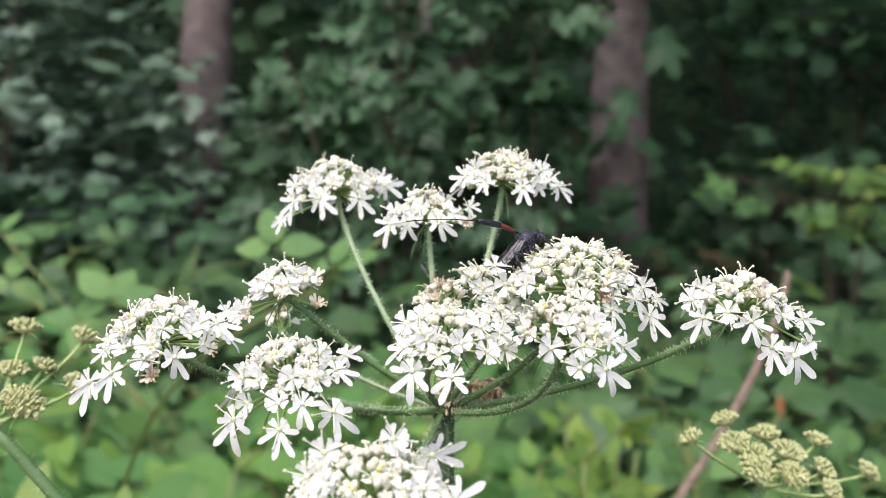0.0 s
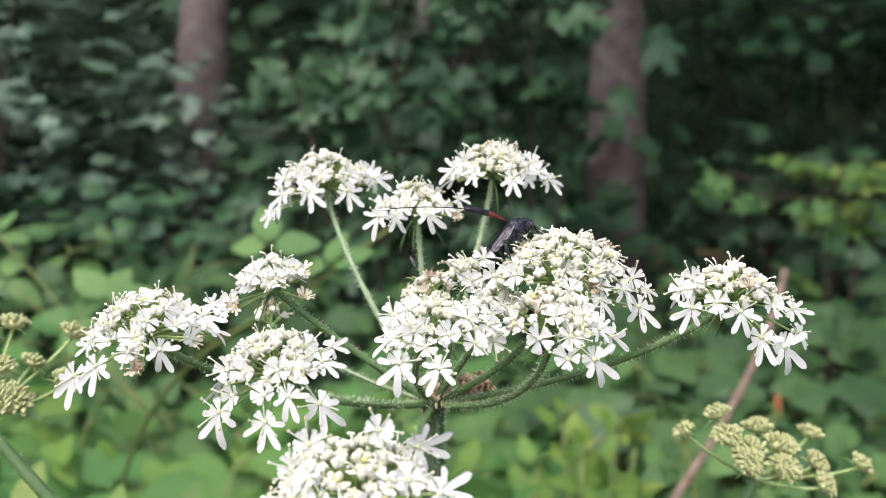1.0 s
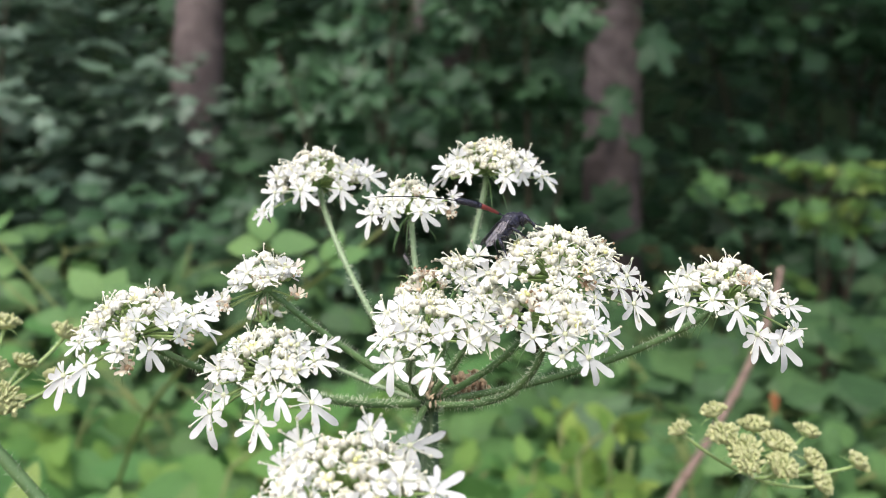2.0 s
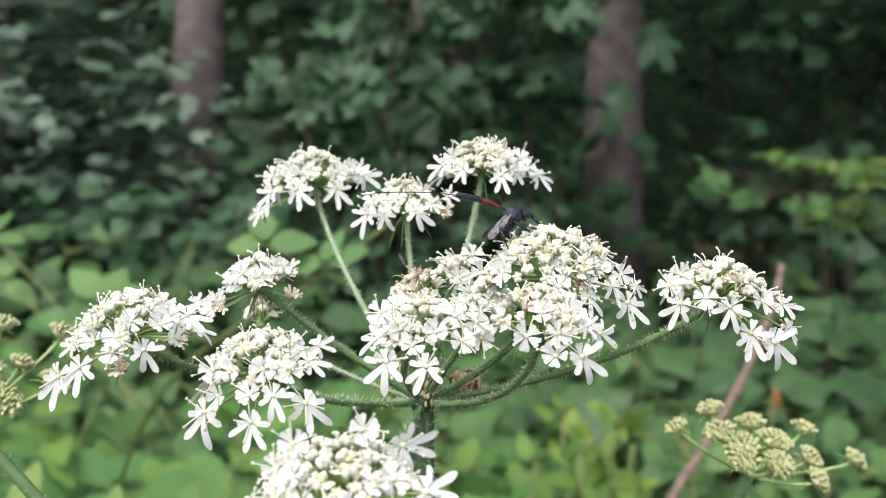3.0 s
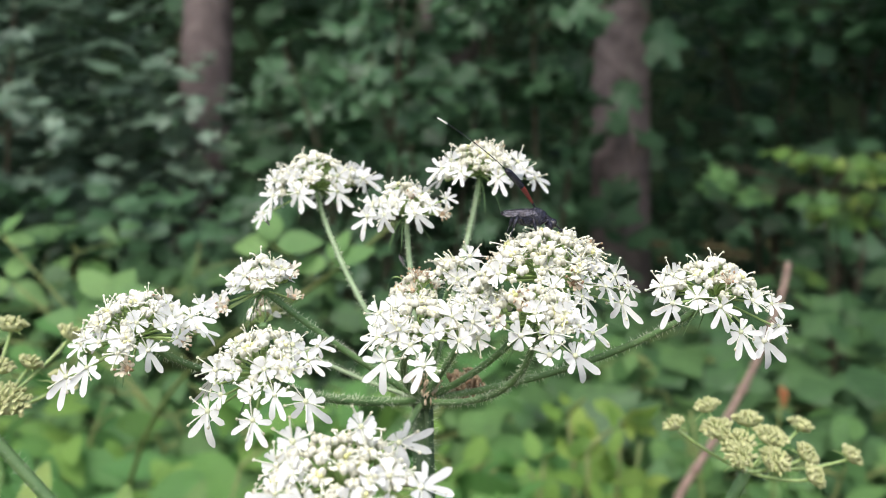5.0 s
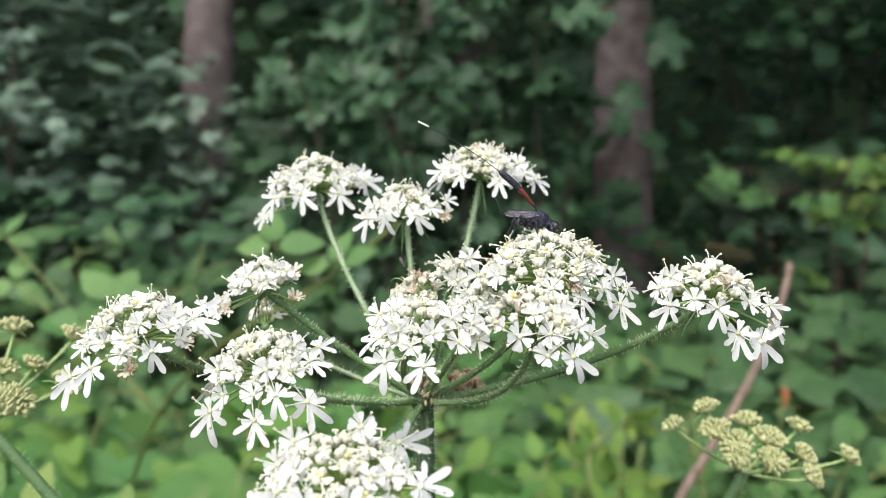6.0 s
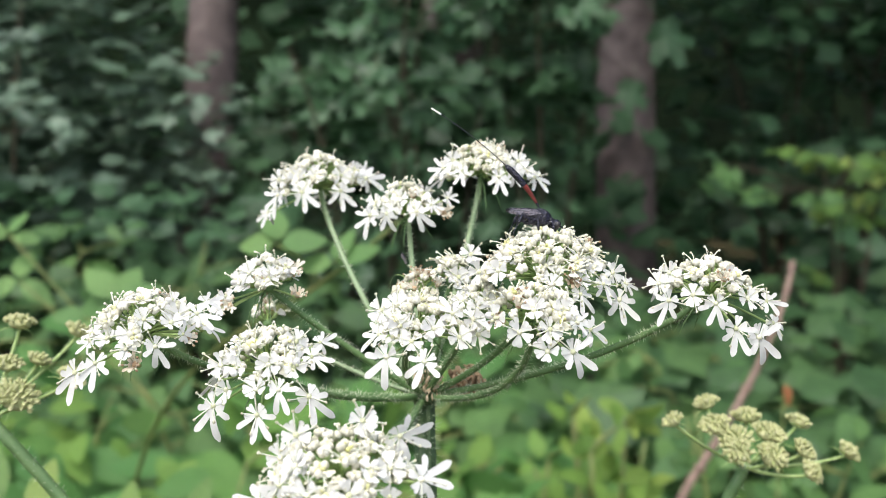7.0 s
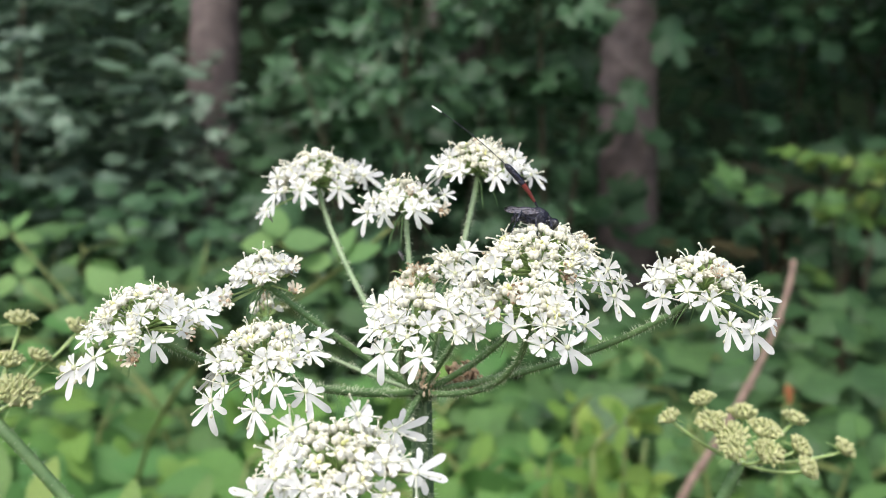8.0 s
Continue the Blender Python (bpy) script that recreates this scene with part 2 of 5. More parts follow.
# ---- ground and far wood ----
def ground():
    bm = bmesh.new()
    n, size = 60, 200.0
    grid = []
    for j in range(n + 1):
        row = []
        for i in range(n + 1):
            x = math.copysign(abs(2 * i / n - 1) ** 2.2, i - n / 2) * size
            y = math.copysign(abs(2 * j / n - 1) ** 2.2, j - n / 2) * size
            row.append(bm.verts.new((x, y, 0.06 * noise.noise((x * 0.6, y * 0.6, 0)))))
        grid.append(row)
    for j in range(n):
        for i in range(n):
            bm.faces.new((grid[j][i], grid[j][i + 1], grid[j + 1][i + 1], grid[j + 1][i]))
    tagged(part("ground", bm, SOIL, None), "dark leaf-littered forest floor under the undergrowth", "ground", kind="structure")


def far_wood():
    """A dark sheet that closes the view, the distant wood's shade put into its colour."""
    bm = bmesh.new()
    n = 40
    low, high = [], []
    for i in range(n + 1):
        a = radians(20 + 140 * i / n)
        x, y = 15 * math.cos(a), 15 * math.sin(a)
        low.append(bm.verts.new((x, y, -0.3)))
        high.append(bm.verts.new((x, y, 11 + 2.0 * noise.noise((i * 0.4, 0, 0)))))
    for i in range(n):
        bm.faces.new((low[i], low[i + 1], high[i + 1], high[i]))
    tagged(part("backdrop", bm, FAR_WOOD, None), "dark sheet coloured as the distant wood's deep shade", "backdrop", kind="structure")


ground()
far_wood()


# ---- leaves ----
def spot(x, y, d):
    """The place right x, up y of the first eye's line of view per metre of depth d."""
    return BASE @ Vector((x * d, y * d, -d))


def maple_blade(rng, size=1.0):
    """A five-lobed maple blade in the xy plane, stalk end at the origin, tip along +y; about size long."""
    bm = bmesh.new()
    lobes = [(0, 1.0), (48, 0.86), (-48, 0.86), (102, 0.5), (-102, 0.5)]
    count = 56
    c = Vector((0, 0.30, 0))
    ring = []
    for k in range(count):
        a = -180 + 360 * k / count
        r = 0.36
        for la, ll in lobes:
            d = abs((a - la + 180) % 360 - 180)
            r = max(r, ll * 0.68 * max(0.0, 1 - (d / 42) ** 1.4) + 0.12 * max(0, 1 - d / 40))
        if abs(a) > 150:
            r = 0.28
        r *= 1 + 0.06 * math.sin(k * 2.4) + rng.uniform(-0.03, 0.03)
        x, y = c.x + r * math.sin(radians(a)), c.y + r * math.cos(radians(a))
        fold = 0.10 * math.cos(radians(a) * 5 / 2) - 0.22 * (r**2)
        ring.append(bm.verts.new((x * size, y * size, fold * size)))
    mid = [bm.verts.new(((v.co.x) * 0.5, c.y * size * 0.5 + v.co.y * 0.5, v.co.z * 0.25)) for v in ring]
    hub = bm.verts.new((0, c.y * size, 0))
    for k in range(count):
        j = (k + 1) % count
        bm.faces.new((ring[k], ring[j], mid[j], mid[k]))
        bm.faces.new((mid[k], mid[j], hub))
    tube(bm, [(0, -0.5 * size, -0.12 * size), (0, -0.2 * size, -0.02 * size), (0, 0.1 * size, -0.004 * size)], 0.012 * size, 4)
    return bm


def oval_blade(rng, size=1.0, wide=0.62, teeth=12, point=1.0):
    """An oval toothed leaflet, stalk end at the origin, tip along +y, folded a little at the midrib."""
    bm = bmesh.new()
    rows = teeth * 2
    left, centre, right = [], [], []
    for i in range(rows + 1):
        t = i / rows
        w = wide * 0.5 * (math.sin(math.pi * t ** 0.85) ** 0.75) * (1 - 0.25 * t * point)
        w *= 1 + (0.05 if i % 2 else -0.04)
        z = -0.16 * t * t + 0.02 * math.sin(6 * t)
        centre.append(bm.verts.new((0, t * size, z * size)))
        for s, row in ((-1, left), (1, right)):
            row.append((bm.verts.new((s * w * 0.5 * size, t * size, (z + 0.09 * w + 0.012 * math.sin(i * 1.6)) * size)), bm.verts.new((s * w * size, t * size, (z + 0.10 * w - 0.10 * w * w + rng.uniform(-0.006, 0.006)) * size))))
    for i in range(rows):
        for s, row in ((-1, left), (1, right)):
            a = (centre[i], row[i][0], row[i + 1][0], centre[i + 1])
            b = (row[i][0], row[i][1], row[i + 1][1], row[i + 1][0])
            for q in (a, b):
                bm.faces.new(q if s > 0 else q[::-1])
    tube(bm, [(0, -0.12 * size, -0.02 * size), (0, 0.2 * size, -0.006 * size)], 0.012 * size, 4)
    bmesh.ops.remove_doubles(bm, verts=bm.verts, dist=1e-6 * size)
    return bm


lr = random.Random(7)
MAPLE = [mesh_of("maple_blade", maple_blade(lr), MAPLE_LEAF) for _ in range(4)]
# Same maple blades, in the colour that carries the sky sheen.
EDGE = [mesh_of("edge_maple_blade", maple_blade(lr), SKY_SHEEN_LEAF) for _ in range(4)]
SHADED = [mesh_of("shaded_blade", oval_blade(lr, 1, 0.66), SHADED_LEAF) for _ in range(3)]
YOUNG = [mesh_of("young_maple_blade", maple_blade(lr), PALE_LEAF) for _ in range(3)]
BRAMBLE = [mesh_of("bramble_blade", oval_blade(lr, 1, 0.66), BRAMBLE_LEAF) for _ in range(3)]
FRESH = [mesh_of("fresh_blade", oval_blade(lr, 1, 0.68), FRESH_LEAF) for _ in range(3)]
HERB = [mesh_of("herb_blade", oval_blade(lr, 1, 0.55, 14), HERB_LEAF) for _ in range(3)]
LIME = [mesh_of("lime_blade", oval_blade(lr, 1, 0.5, 14), LIME_LEAF) for _ in range(2)]
YOUNG_OVAL = [mesh_of("young_oval_blade", oval_blade(lr, 1, 0.5), PALE_LEAF)]
RUST = [mesh_of("rust_blade", oval_blade(lr, 1, 0.5), RUST_LEAF)]
GREEN = [mesh_of("green_maple_blade", maple_blade(lr), BRAMBLE_LEAF) for _ in range(2)]


def leaf(parent, meshes, at, size, normal, tip, rng):
    """One leaf under a plant (whose base stands at parent.location)."""
    n = Vector(normal).normalized()
    t = Vector(tip)
    t = (t - n * t.dot(n)).normalized()
    m = Matrix((t.cross(n), t, n)).transposed().to_4x4()
    m = Matrix.Translation(Vector(at) - parent.location) @ m @ Matrix.Scale(size, 4)
    return part("leaf", rng.choice(meshes), None, parent, at=m)


def leafy_plant(name, label, category, base, height, spread, count, meshes, size, bark, seed, stems=3, lean=(0, 0), low=0.2, face=(0, -0.5, 0.8), group="", extra=(), wild=1.0):
    """A shrub or sapling: stems that fan out, side twigs, and single leaves on their ends."""
    rng = random.Random(seed)
    plant = empty(name, base)
    tagged(plant, label, category, group)
    tips = []
    for s in range(stems):
        a = 2 * math.pi * (s + rng.random() * 0.6) / stems
        top = Vector((lean[0] + 0.7 * spread * math.cos(a) * rng.uniform(0.3, 1), lean[1] + 0.5 * spread * math.sin(a) * rng.uniform(0.3, 1), height * rng.uniform(0.8, 1.0)))
        path = bezier((0, 0, -0.05), (top.x * 0.15, top.y * 0.15, height * 0.4), (top.x * 0.5, top.y * 0.5, height * 0.75), top, 10)
        bm = bmesh.new()
        r0 = 0.006 + 0.004 * height
        tube(bm, path, [r0 * (1 - 0.8 * i / 10) for i in range(11)], 6)
        part("stem", bm, bark, plant)
        tips += [(p, i / 10) for i, p in enumerate(path) if i / 10 > low]
    placed = 0
    while placed < count:
        p, f = tips[rng.randrange(len(tips))]
        reach = spread * rng.uniform(0.15, 0.75) * (1.15 - 0.6 * f)
        a = rng.uniform(0, 2 * math.pi)
        e = p + Vector((reach * math.cos(a), reach * math.sin(a) * 0.8, rng.uniform(-0.1, 0.25) * reach + 0.02))
        mid = p.lerp(e, 0.5) + Vector((0, 0, 0.06 * reach))
        twig = bmesh.new()
        tube(twig, [p, mid, e], [0.0035, 0.0025, 0.0015], 4, caps=False)
        part("twig", twig, bark, plant)
        for k in range(rng.randint(3, 6)):
            q = p.lerp(e, rng.uniform(0.35, 1.0)) + Vector((rng.gauss(0, 0.3), rng.gauss(0, 0.3), rng.gauss(0, 0.25))) * size
            n = Vector(face) + Vector((rng.gauss(0, 0.45), rng.gauss(0, 0.35), rng.gauss(0, 0.35))) * wild
            t = (e - p).normalized() + Vector((rng.gauss(0, 0.6), rng.gauss(0, 0.4), -0.7))
            leaf(plant, meshes, q + plant.location, size * rng.uniform(0.6, 1.15), n, t, rng)
            placed += 1
    for meshes2, at, s, n, t in extra:
        leaf(plant, meshes2, at, s, n, t, rng)
        bm = bmesh.new()
        d = Vector(at) - plant.location
        near = min((p for p, _ in tips), key=lambda p: (p - d).length)
        tube(bm, bezier(near, near.lerp(d, 0.3) + Vector((0, 0, 0.03)), near.lerp(d, 0.8) + Vector((0, 0, 0.02)), d, 6), 0.002, 5)
        part("twig", bm, bark, plant)
    return plant


# ---- trees ----
def tree(base, top, r_base, r_top, seed, label, crown_at, crown_size, leaves, crown=True):
    """A tall tree: bent tapering bole with root flare, limbs, and an unseen crown above the picture, added to keep sky
    light off the wood.
    """
    rng = random.Random(seed)
    t = empty("tree", base)
    tagged(t, label, "tree", "trees of the wood")
    b, e = Vector((0, 0, -0.1)), Vector(top) - Vector(base)
    path = bezier(b, b.lerp(e, 0.3) + Vector((rng.gauss(0, 0.06), 0, 0)), b.lerp(e, 0.65) + Vector((rng.gauss(0, 0.08), 0, 0)), e, 26)
    radii = [(r_base * (1 - i / 26) + r_top * i / 26) * (1 + 0.6 * math.exp(-i * 0.9)) for i in range(27)]
    bm = bmesh.new()
    tube(bm, path, radii, 22)
    for v in bm.verts:
        k = 0.012 * noise.noise(v.co * 6) + 0.02 * noise.noise(v.co * 1.7)
        v.co += Vector((k, k * 0.6, 0))
    part("trunk", bm, BARK, t)
    for _ in range(5):
        i = rng.randint(14, 24)
        a = rng.uniform(0, 6.28)
        p = path[i]
        d = Vector((math.cos(a), math.sin(a), rng.uniform(0.2, 0.7))) * rng.uniform(1.0, 2.2)
        bm = bmesh.new()
        tube(bm, bezier(p, p + d * 0.3, p + d * 0.7 + Vector((0, 0, 0.2)), p + d), [radii[i] * 0.4 * (1 - 0.8 * k / 14) for k in range(15)], 8)
        part("limb", bm, BARK, t)
    # Unseen leaf mass, set where it should block the sky, not over the trunk.
    if crown:
        bm = bmesh.new()
        c = Vector(crown_at) - Vector(base)
        centres = [c + Vector((rng.gauss(0, 0.45) * crown_size[0], rng.gauss(0, 0.45) * crown_size[1], rng.gauss(0, 0.4) * crown_size[2])) for _ in range(50)]
        verts, faces = [], []
        for _ in range(leaves):
            p = rng.choice(centres) + Vector((rng.gauss(0, 0.3), rng.gauss(0, 0.3), rng.gauss(0, 0.22)))
            n = Vector((rng.gauss(0, 0.5), rng.gauss(0, 0.5), 1)).normalized()
            x = n.orthogonal().normalized() * rng.uniform(0.06, 0.11)
            y = n.cross(x)
            k = len(verts)
            verts += [p - y, p + x * 0.8 - y * 0.1 - n * 0.01, p + y * 1.1, p - x * 0.8 - y * 0.1 - n * 0.01]
            faces.append((k, k + 1, k + 2, k + 3))
        bm.free()
        me = bpy.data.meshes.new("crown")
        me.from_pydata(verts, [], faces)
        me.materials.append(MAPLE_LEAF)
        tagged(part("crown", me, None, t), kind="stuff")
    return t


tree((-1.27, 5.0, 0), (-0.75, 5.3, 9.0), 0.125, 0.085, 3, "tall forest tree with smooth grey-brown trunk", (-0.6, 7.2, 6.6), (2.4, 1.8, 1.8), 3500)
tree((0.93, 5.5, 0), (1.10, 5.6, 10.0), 0.16, 0.11, 5, "thick forest tree with brown trunk partly behind leaves", (1.7, 5.0, 4.4), (2.4, 2.4, 1.4), 5500)
tree((-0.03, 4.7, 0), (-0.05, 4.7, 7.0), 0.026, 0.018, 12, "slender young tree with thin brown stem", (0, 0, 0), (1, 1, 1), 0, crown=False)
# Three more trees, added so that their crowns darken the wood.
tree((3.6, 7.0, 0), (3.4, 7.0, 9.0), 0.14, 0.1, 8, "forest tree added for its shading crown", (3.2, 5.0, 4.6), (2.4, 2.2, 1.5), 4500)
tree((-3.6, 7.2, 0), (-3.5, 7.0, 9.0), 0.12, 0.09, 9, "forest tree added for its shading crown", (-4.2, 8.2, 6.2), (2.2, 2.0, 1.8), 2500)
tree((0.2, 9.5, 0), (0.3, 9.5, 10.0), 0.13, 0.1, 10, "forest tree added for its shading crown", (0.2, 9.0, 6.0), (4.0, 2.2, 2.2), 3000)

# ---- understorey saplings and shrubs ----
near_leaves = [(MAPLE, spot(x, y, d), size, (nx, -0.95, 0.15), (tx, -0.1, tz)) for x, y, d, size, nx, tx, tz in [
    (0.204, 0.212, 3.9, 0.19, 0.2, 0.5, -1), (0.155, 0.215, 4.0, 0.15, 0.4, -1, -0.4), (0.178, 0.155, 4.0, 0.14, 0, -0.2, -1), (0.14, 0.18, 4.0, 0.15, 0, -0.8, -0.8)]]


def sprays(meshes, clusters, size, face, seed):
    """Leaves gathered at the ends of twigs: each cluster's right, up and depth, its half width and height, its count."""
    rng = random.Random(seed)
    leaves = []
    for x, y, d, rx, ry, n in clusters:
        for _ in range(n):
            at = spot(x + rng.uniform(-rx, rx), y + rng.uniform(-ry, ry), d + rng.uniform(-0.12, 0.12))
            normal = Vector(face) + Vector((rng.gauss(0, 0.3), rng.gauss(0, 0.25), rng.gauss(0, 0.25)))
            leaves.append((meshes, at, size * rng.uniform(0.7, 1.15), normal, (rng.gauss(0, 0.8), -0.3, rng.uniform(-0.9, 0.3))))
    return leaves


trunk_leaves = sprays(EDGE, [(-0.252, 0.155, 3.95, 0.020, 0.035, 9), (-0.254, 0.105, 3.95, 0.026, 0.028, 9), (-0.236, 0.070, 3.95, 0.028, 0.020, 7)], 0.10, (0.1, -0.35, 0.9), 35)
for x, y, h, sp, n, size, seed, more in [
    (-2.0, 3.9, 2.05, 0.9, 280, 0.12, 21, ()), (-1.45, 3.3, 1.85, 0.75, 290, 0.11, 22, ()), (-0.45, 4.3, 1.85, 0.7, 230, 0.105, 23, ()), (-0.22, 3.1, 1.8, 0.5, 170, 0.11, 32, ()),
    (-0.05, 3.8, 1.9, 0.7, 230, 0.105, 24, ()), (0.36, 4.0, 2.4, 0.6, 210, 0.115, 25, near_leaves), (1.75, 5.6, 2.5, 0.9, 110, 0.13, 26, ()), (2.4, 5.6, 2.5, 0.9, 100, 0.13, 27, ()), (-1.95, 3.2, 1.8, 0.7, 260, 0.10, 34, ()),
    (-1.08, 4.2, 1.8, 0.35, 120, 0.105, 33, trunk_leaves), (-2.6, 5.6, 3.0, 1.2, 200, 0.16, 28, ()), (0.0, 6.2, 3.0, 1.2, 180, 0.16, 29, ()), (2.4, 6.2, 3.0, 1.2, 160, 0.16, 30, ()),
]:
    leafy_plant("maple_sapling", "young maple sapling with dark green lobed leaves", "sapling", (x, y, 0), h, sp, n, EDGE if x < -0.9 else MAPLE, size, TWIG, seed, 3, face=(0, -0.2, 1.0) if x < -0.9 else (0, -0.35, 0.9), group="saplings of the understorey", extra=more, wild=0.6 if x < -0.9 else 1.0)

young_leaves = sprays(GREEN, [(0.264, 0.067, 2.9, 0.010, 0.006, 3), (0.256, 0.050, 2.9, 0.010, 0.005, 2), (0.300, 0.042, 2.9, 0.016, 0.008, 5), (0.352, 0.036, 2.9, 0.014, 0.008, 3)], 0.068, (0.0, -0.4, 0.9), 36)
young_leaves += sprays(YOUNG, [(0.340, 0.084, 2.9, 0.012, 0.005, 4), (0.378, 0.074, 2.9, 0.020, 0.008, 8), (0.412, 0.066, 2.9, 0.018, 0.014, 9), (0.398, 0.030, 2.9, 0.028, 0.012, 8)], 0.074, (0.0, -0.4, 0.9), 37)
leafy_plant("maple_sapling", "young maple with fresh yellow-green lobed leaves", "sapling", (1.12, 2.95, 0), 1.16, 0.30, 16, YOUNG, 0.06, TWIG, 31, 5, low=0.86, group="saplings of the understorey", extra=young_leaves)

# Last value 1: leaves in the darker copy that has shade painted in.
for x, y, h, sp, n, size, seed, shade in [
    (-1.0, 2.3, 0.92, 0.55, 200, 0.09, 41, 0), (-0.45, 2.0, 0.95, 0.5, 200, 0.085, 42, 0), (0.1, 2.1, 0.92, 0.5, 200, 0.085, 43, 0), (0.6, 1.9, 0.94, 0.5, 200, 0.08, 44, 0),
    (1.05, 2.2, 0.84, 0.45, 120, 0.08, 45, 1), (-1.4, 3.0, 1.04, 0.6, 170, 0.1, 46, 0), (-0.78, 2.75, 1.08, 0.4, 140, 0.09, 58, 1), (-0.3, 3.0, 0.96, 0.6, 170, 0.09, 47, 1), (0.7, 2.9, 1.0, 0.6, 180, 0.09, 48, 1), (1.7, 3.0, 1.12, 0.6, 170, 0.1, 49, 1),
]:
    leafy_plant("bramble_bush", "leafy bramble bush with the wood's shade in its leaf colour" if shade else "leafy green bramble bush with oval toothed leaves", "shrub", (x, y, 0), h, sp, n, SHADED if shade else BRAMBLE, size, SHOOT, seed, 5, low=0.45, group="brambles along the wood's edge")

for x, y, h, sp, n, size, seed in [(-0.40, 1.25, 0.95, 0.32, 110, 0.1, 51), (0.08, 1.30, 0.985, 0.30, 130, 0.07, 52), (0.42, 1.45, 0.93, 0.32, 130, 0.07, 53), (-0.1, 1.6, 0.97, 0.38, 130, 0.08, 54), (0.75, 1.6, 0.86, 0.35, 60, 0.075, 55), (-0.7, 1.6, 1.0, 0.38, 120, 0.09, 56)]:
    leafy_plant("herb", "bright green leafy herb in the undergrowth", "plant", (x, y, 0), h, sp, n, HERB if x < 0.3 else BRAMBLE, size, SHOOT, seed, 5, low=0.6, group="herbs of the undergrowth")


leafy_plant("herb", "young yellow-green herb among the brambles", "plant", (0.17, 1.15, 0), 1.075, 0.10, 28, LIME, 0.045, SHOOT, 57, 4, low=0.86, group="herbs of the undergrowth")


def thicket(name, label, x0, x1, y0, y1, z0, z1, count, size, seed, skin=None, front=-0.5, wild=0.5, ragged=0.0):
    """A deep mass of leaves that nobody could count."""
    rng = random.Random(seed)
    verts, faces = [], []
    for _ in range(count):
        p = Vector((rng.uniform(x0, x1), rng.uniform(y0, y1), rng.uniform(z0, z1)))
        p += 0.18 * noise.noise_vector(p * 0.9)
        if ragged:
            p += Vector((rng.gauss(0, ragged), rng.gauss(0, ragged), 0))
        n = Vector((rng.gauss(0, wild), front + rng.gauss(0, wild * 0.8), 0.8)).normalized()
        x = n.cross(Vector((rng.gauss(0, 0.6), 0.2, -1))).normalized() * size * rng.uniform(0.5, 1.1)
        y = n.cross(x)
        k = len(verts)
        for a, r in ((-90, 0.5), (-40, 0.45), (0, 0.62), (35, 0.42), (90, 0.75), (145, 0.42), (180, 0.62), (220, 0.45)):
            verts.append(p + x * r * math.cos(radians(a)) + y * r * math.sin(radians(a)) - n * (0.12 * size * r * r * rng.uniform(0.5, 2)))
        faces.append(tuple(range(k, k + 8)))
    me = bpy.data.meshes.new(name)
    me.from_pydata(verts, [], faces)
    me.materials.append(skin or MAPLE_LEAF)
    tagged(part(name, me, None, None), label, "foliage", kind="stuff")


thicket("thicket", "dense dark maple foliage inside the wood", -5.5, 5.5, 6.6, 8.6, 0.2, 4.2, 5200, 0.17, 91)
thicket("thicket", "dense maple leaves at the wood's edge, sky sheen in their colour", -2.7, -1.12, 3.8, 4.6, 0.6, 2.1, 2300, 0.115, 93, SKY_SHEEN_LEAF, -0.16, 0.22)
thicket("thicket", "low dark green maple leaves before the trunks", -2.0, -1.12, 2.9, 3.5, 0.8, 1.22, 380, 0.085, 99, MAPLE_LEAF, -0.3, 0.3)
thicket("thicket", "dense blue-green maple leaves between the trunks", -0.72, 0.40, 4.2, 4.9, 0.6, 1.75, 800, 0.13, 94)
thicket("undergrowth", "mass of green bramble and herb leaves under the bushes", -1.6, 0.35, 1.5, 2.6, 0.35, 0.78, 1600, 0.095, 95, BRAMBLE_LEAF, -0.3, 0.35, ragged=0.16)
thicket("undergrowth", "bramble leaves before the wood, shade in their colour", -1.2, 0.2, 2.6, 3.3, 0.55, 1.04, 450, 0.09, 100, SHADED_LEAF, -0.35, 0.35, ragged=0.16)
thicket("undergrowth", "mass of bramble leaves under the bushes, shade in their colour", 0.3, 1.8, 1.5, 2.7, 0.35, 0.85, 1300, 0.095, 97, SHADED_LEAF, -0.3, 0.35, ragged=0.16)
thicket("thicket", "dim maple leaves deep between the trunks", 1.4, 3.0, 4.7, 5.6, 1.72, 2.7, 540, 0.12, 98)
thicket("thicket", "small dark green leaves at the foot of a trunk", -1.12, -0.70, 3.0, 3.6, 0.92, 1.24, 110, 0.08, 101, MAPLE_LEAF, -0.3, 0.3)
thicket("undergrowth", "mass of low bright herb leaves behind the hogweed", -0.75, 0.35, 0.95, 1.5, 0.35, 0.80, 1100, 0.075, 96, HERB_LEAF, -0.3, 0.35, ragged=0.16)
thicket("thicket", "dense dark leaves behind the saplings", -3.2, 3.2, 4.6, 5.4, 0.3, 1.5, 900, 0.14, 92)

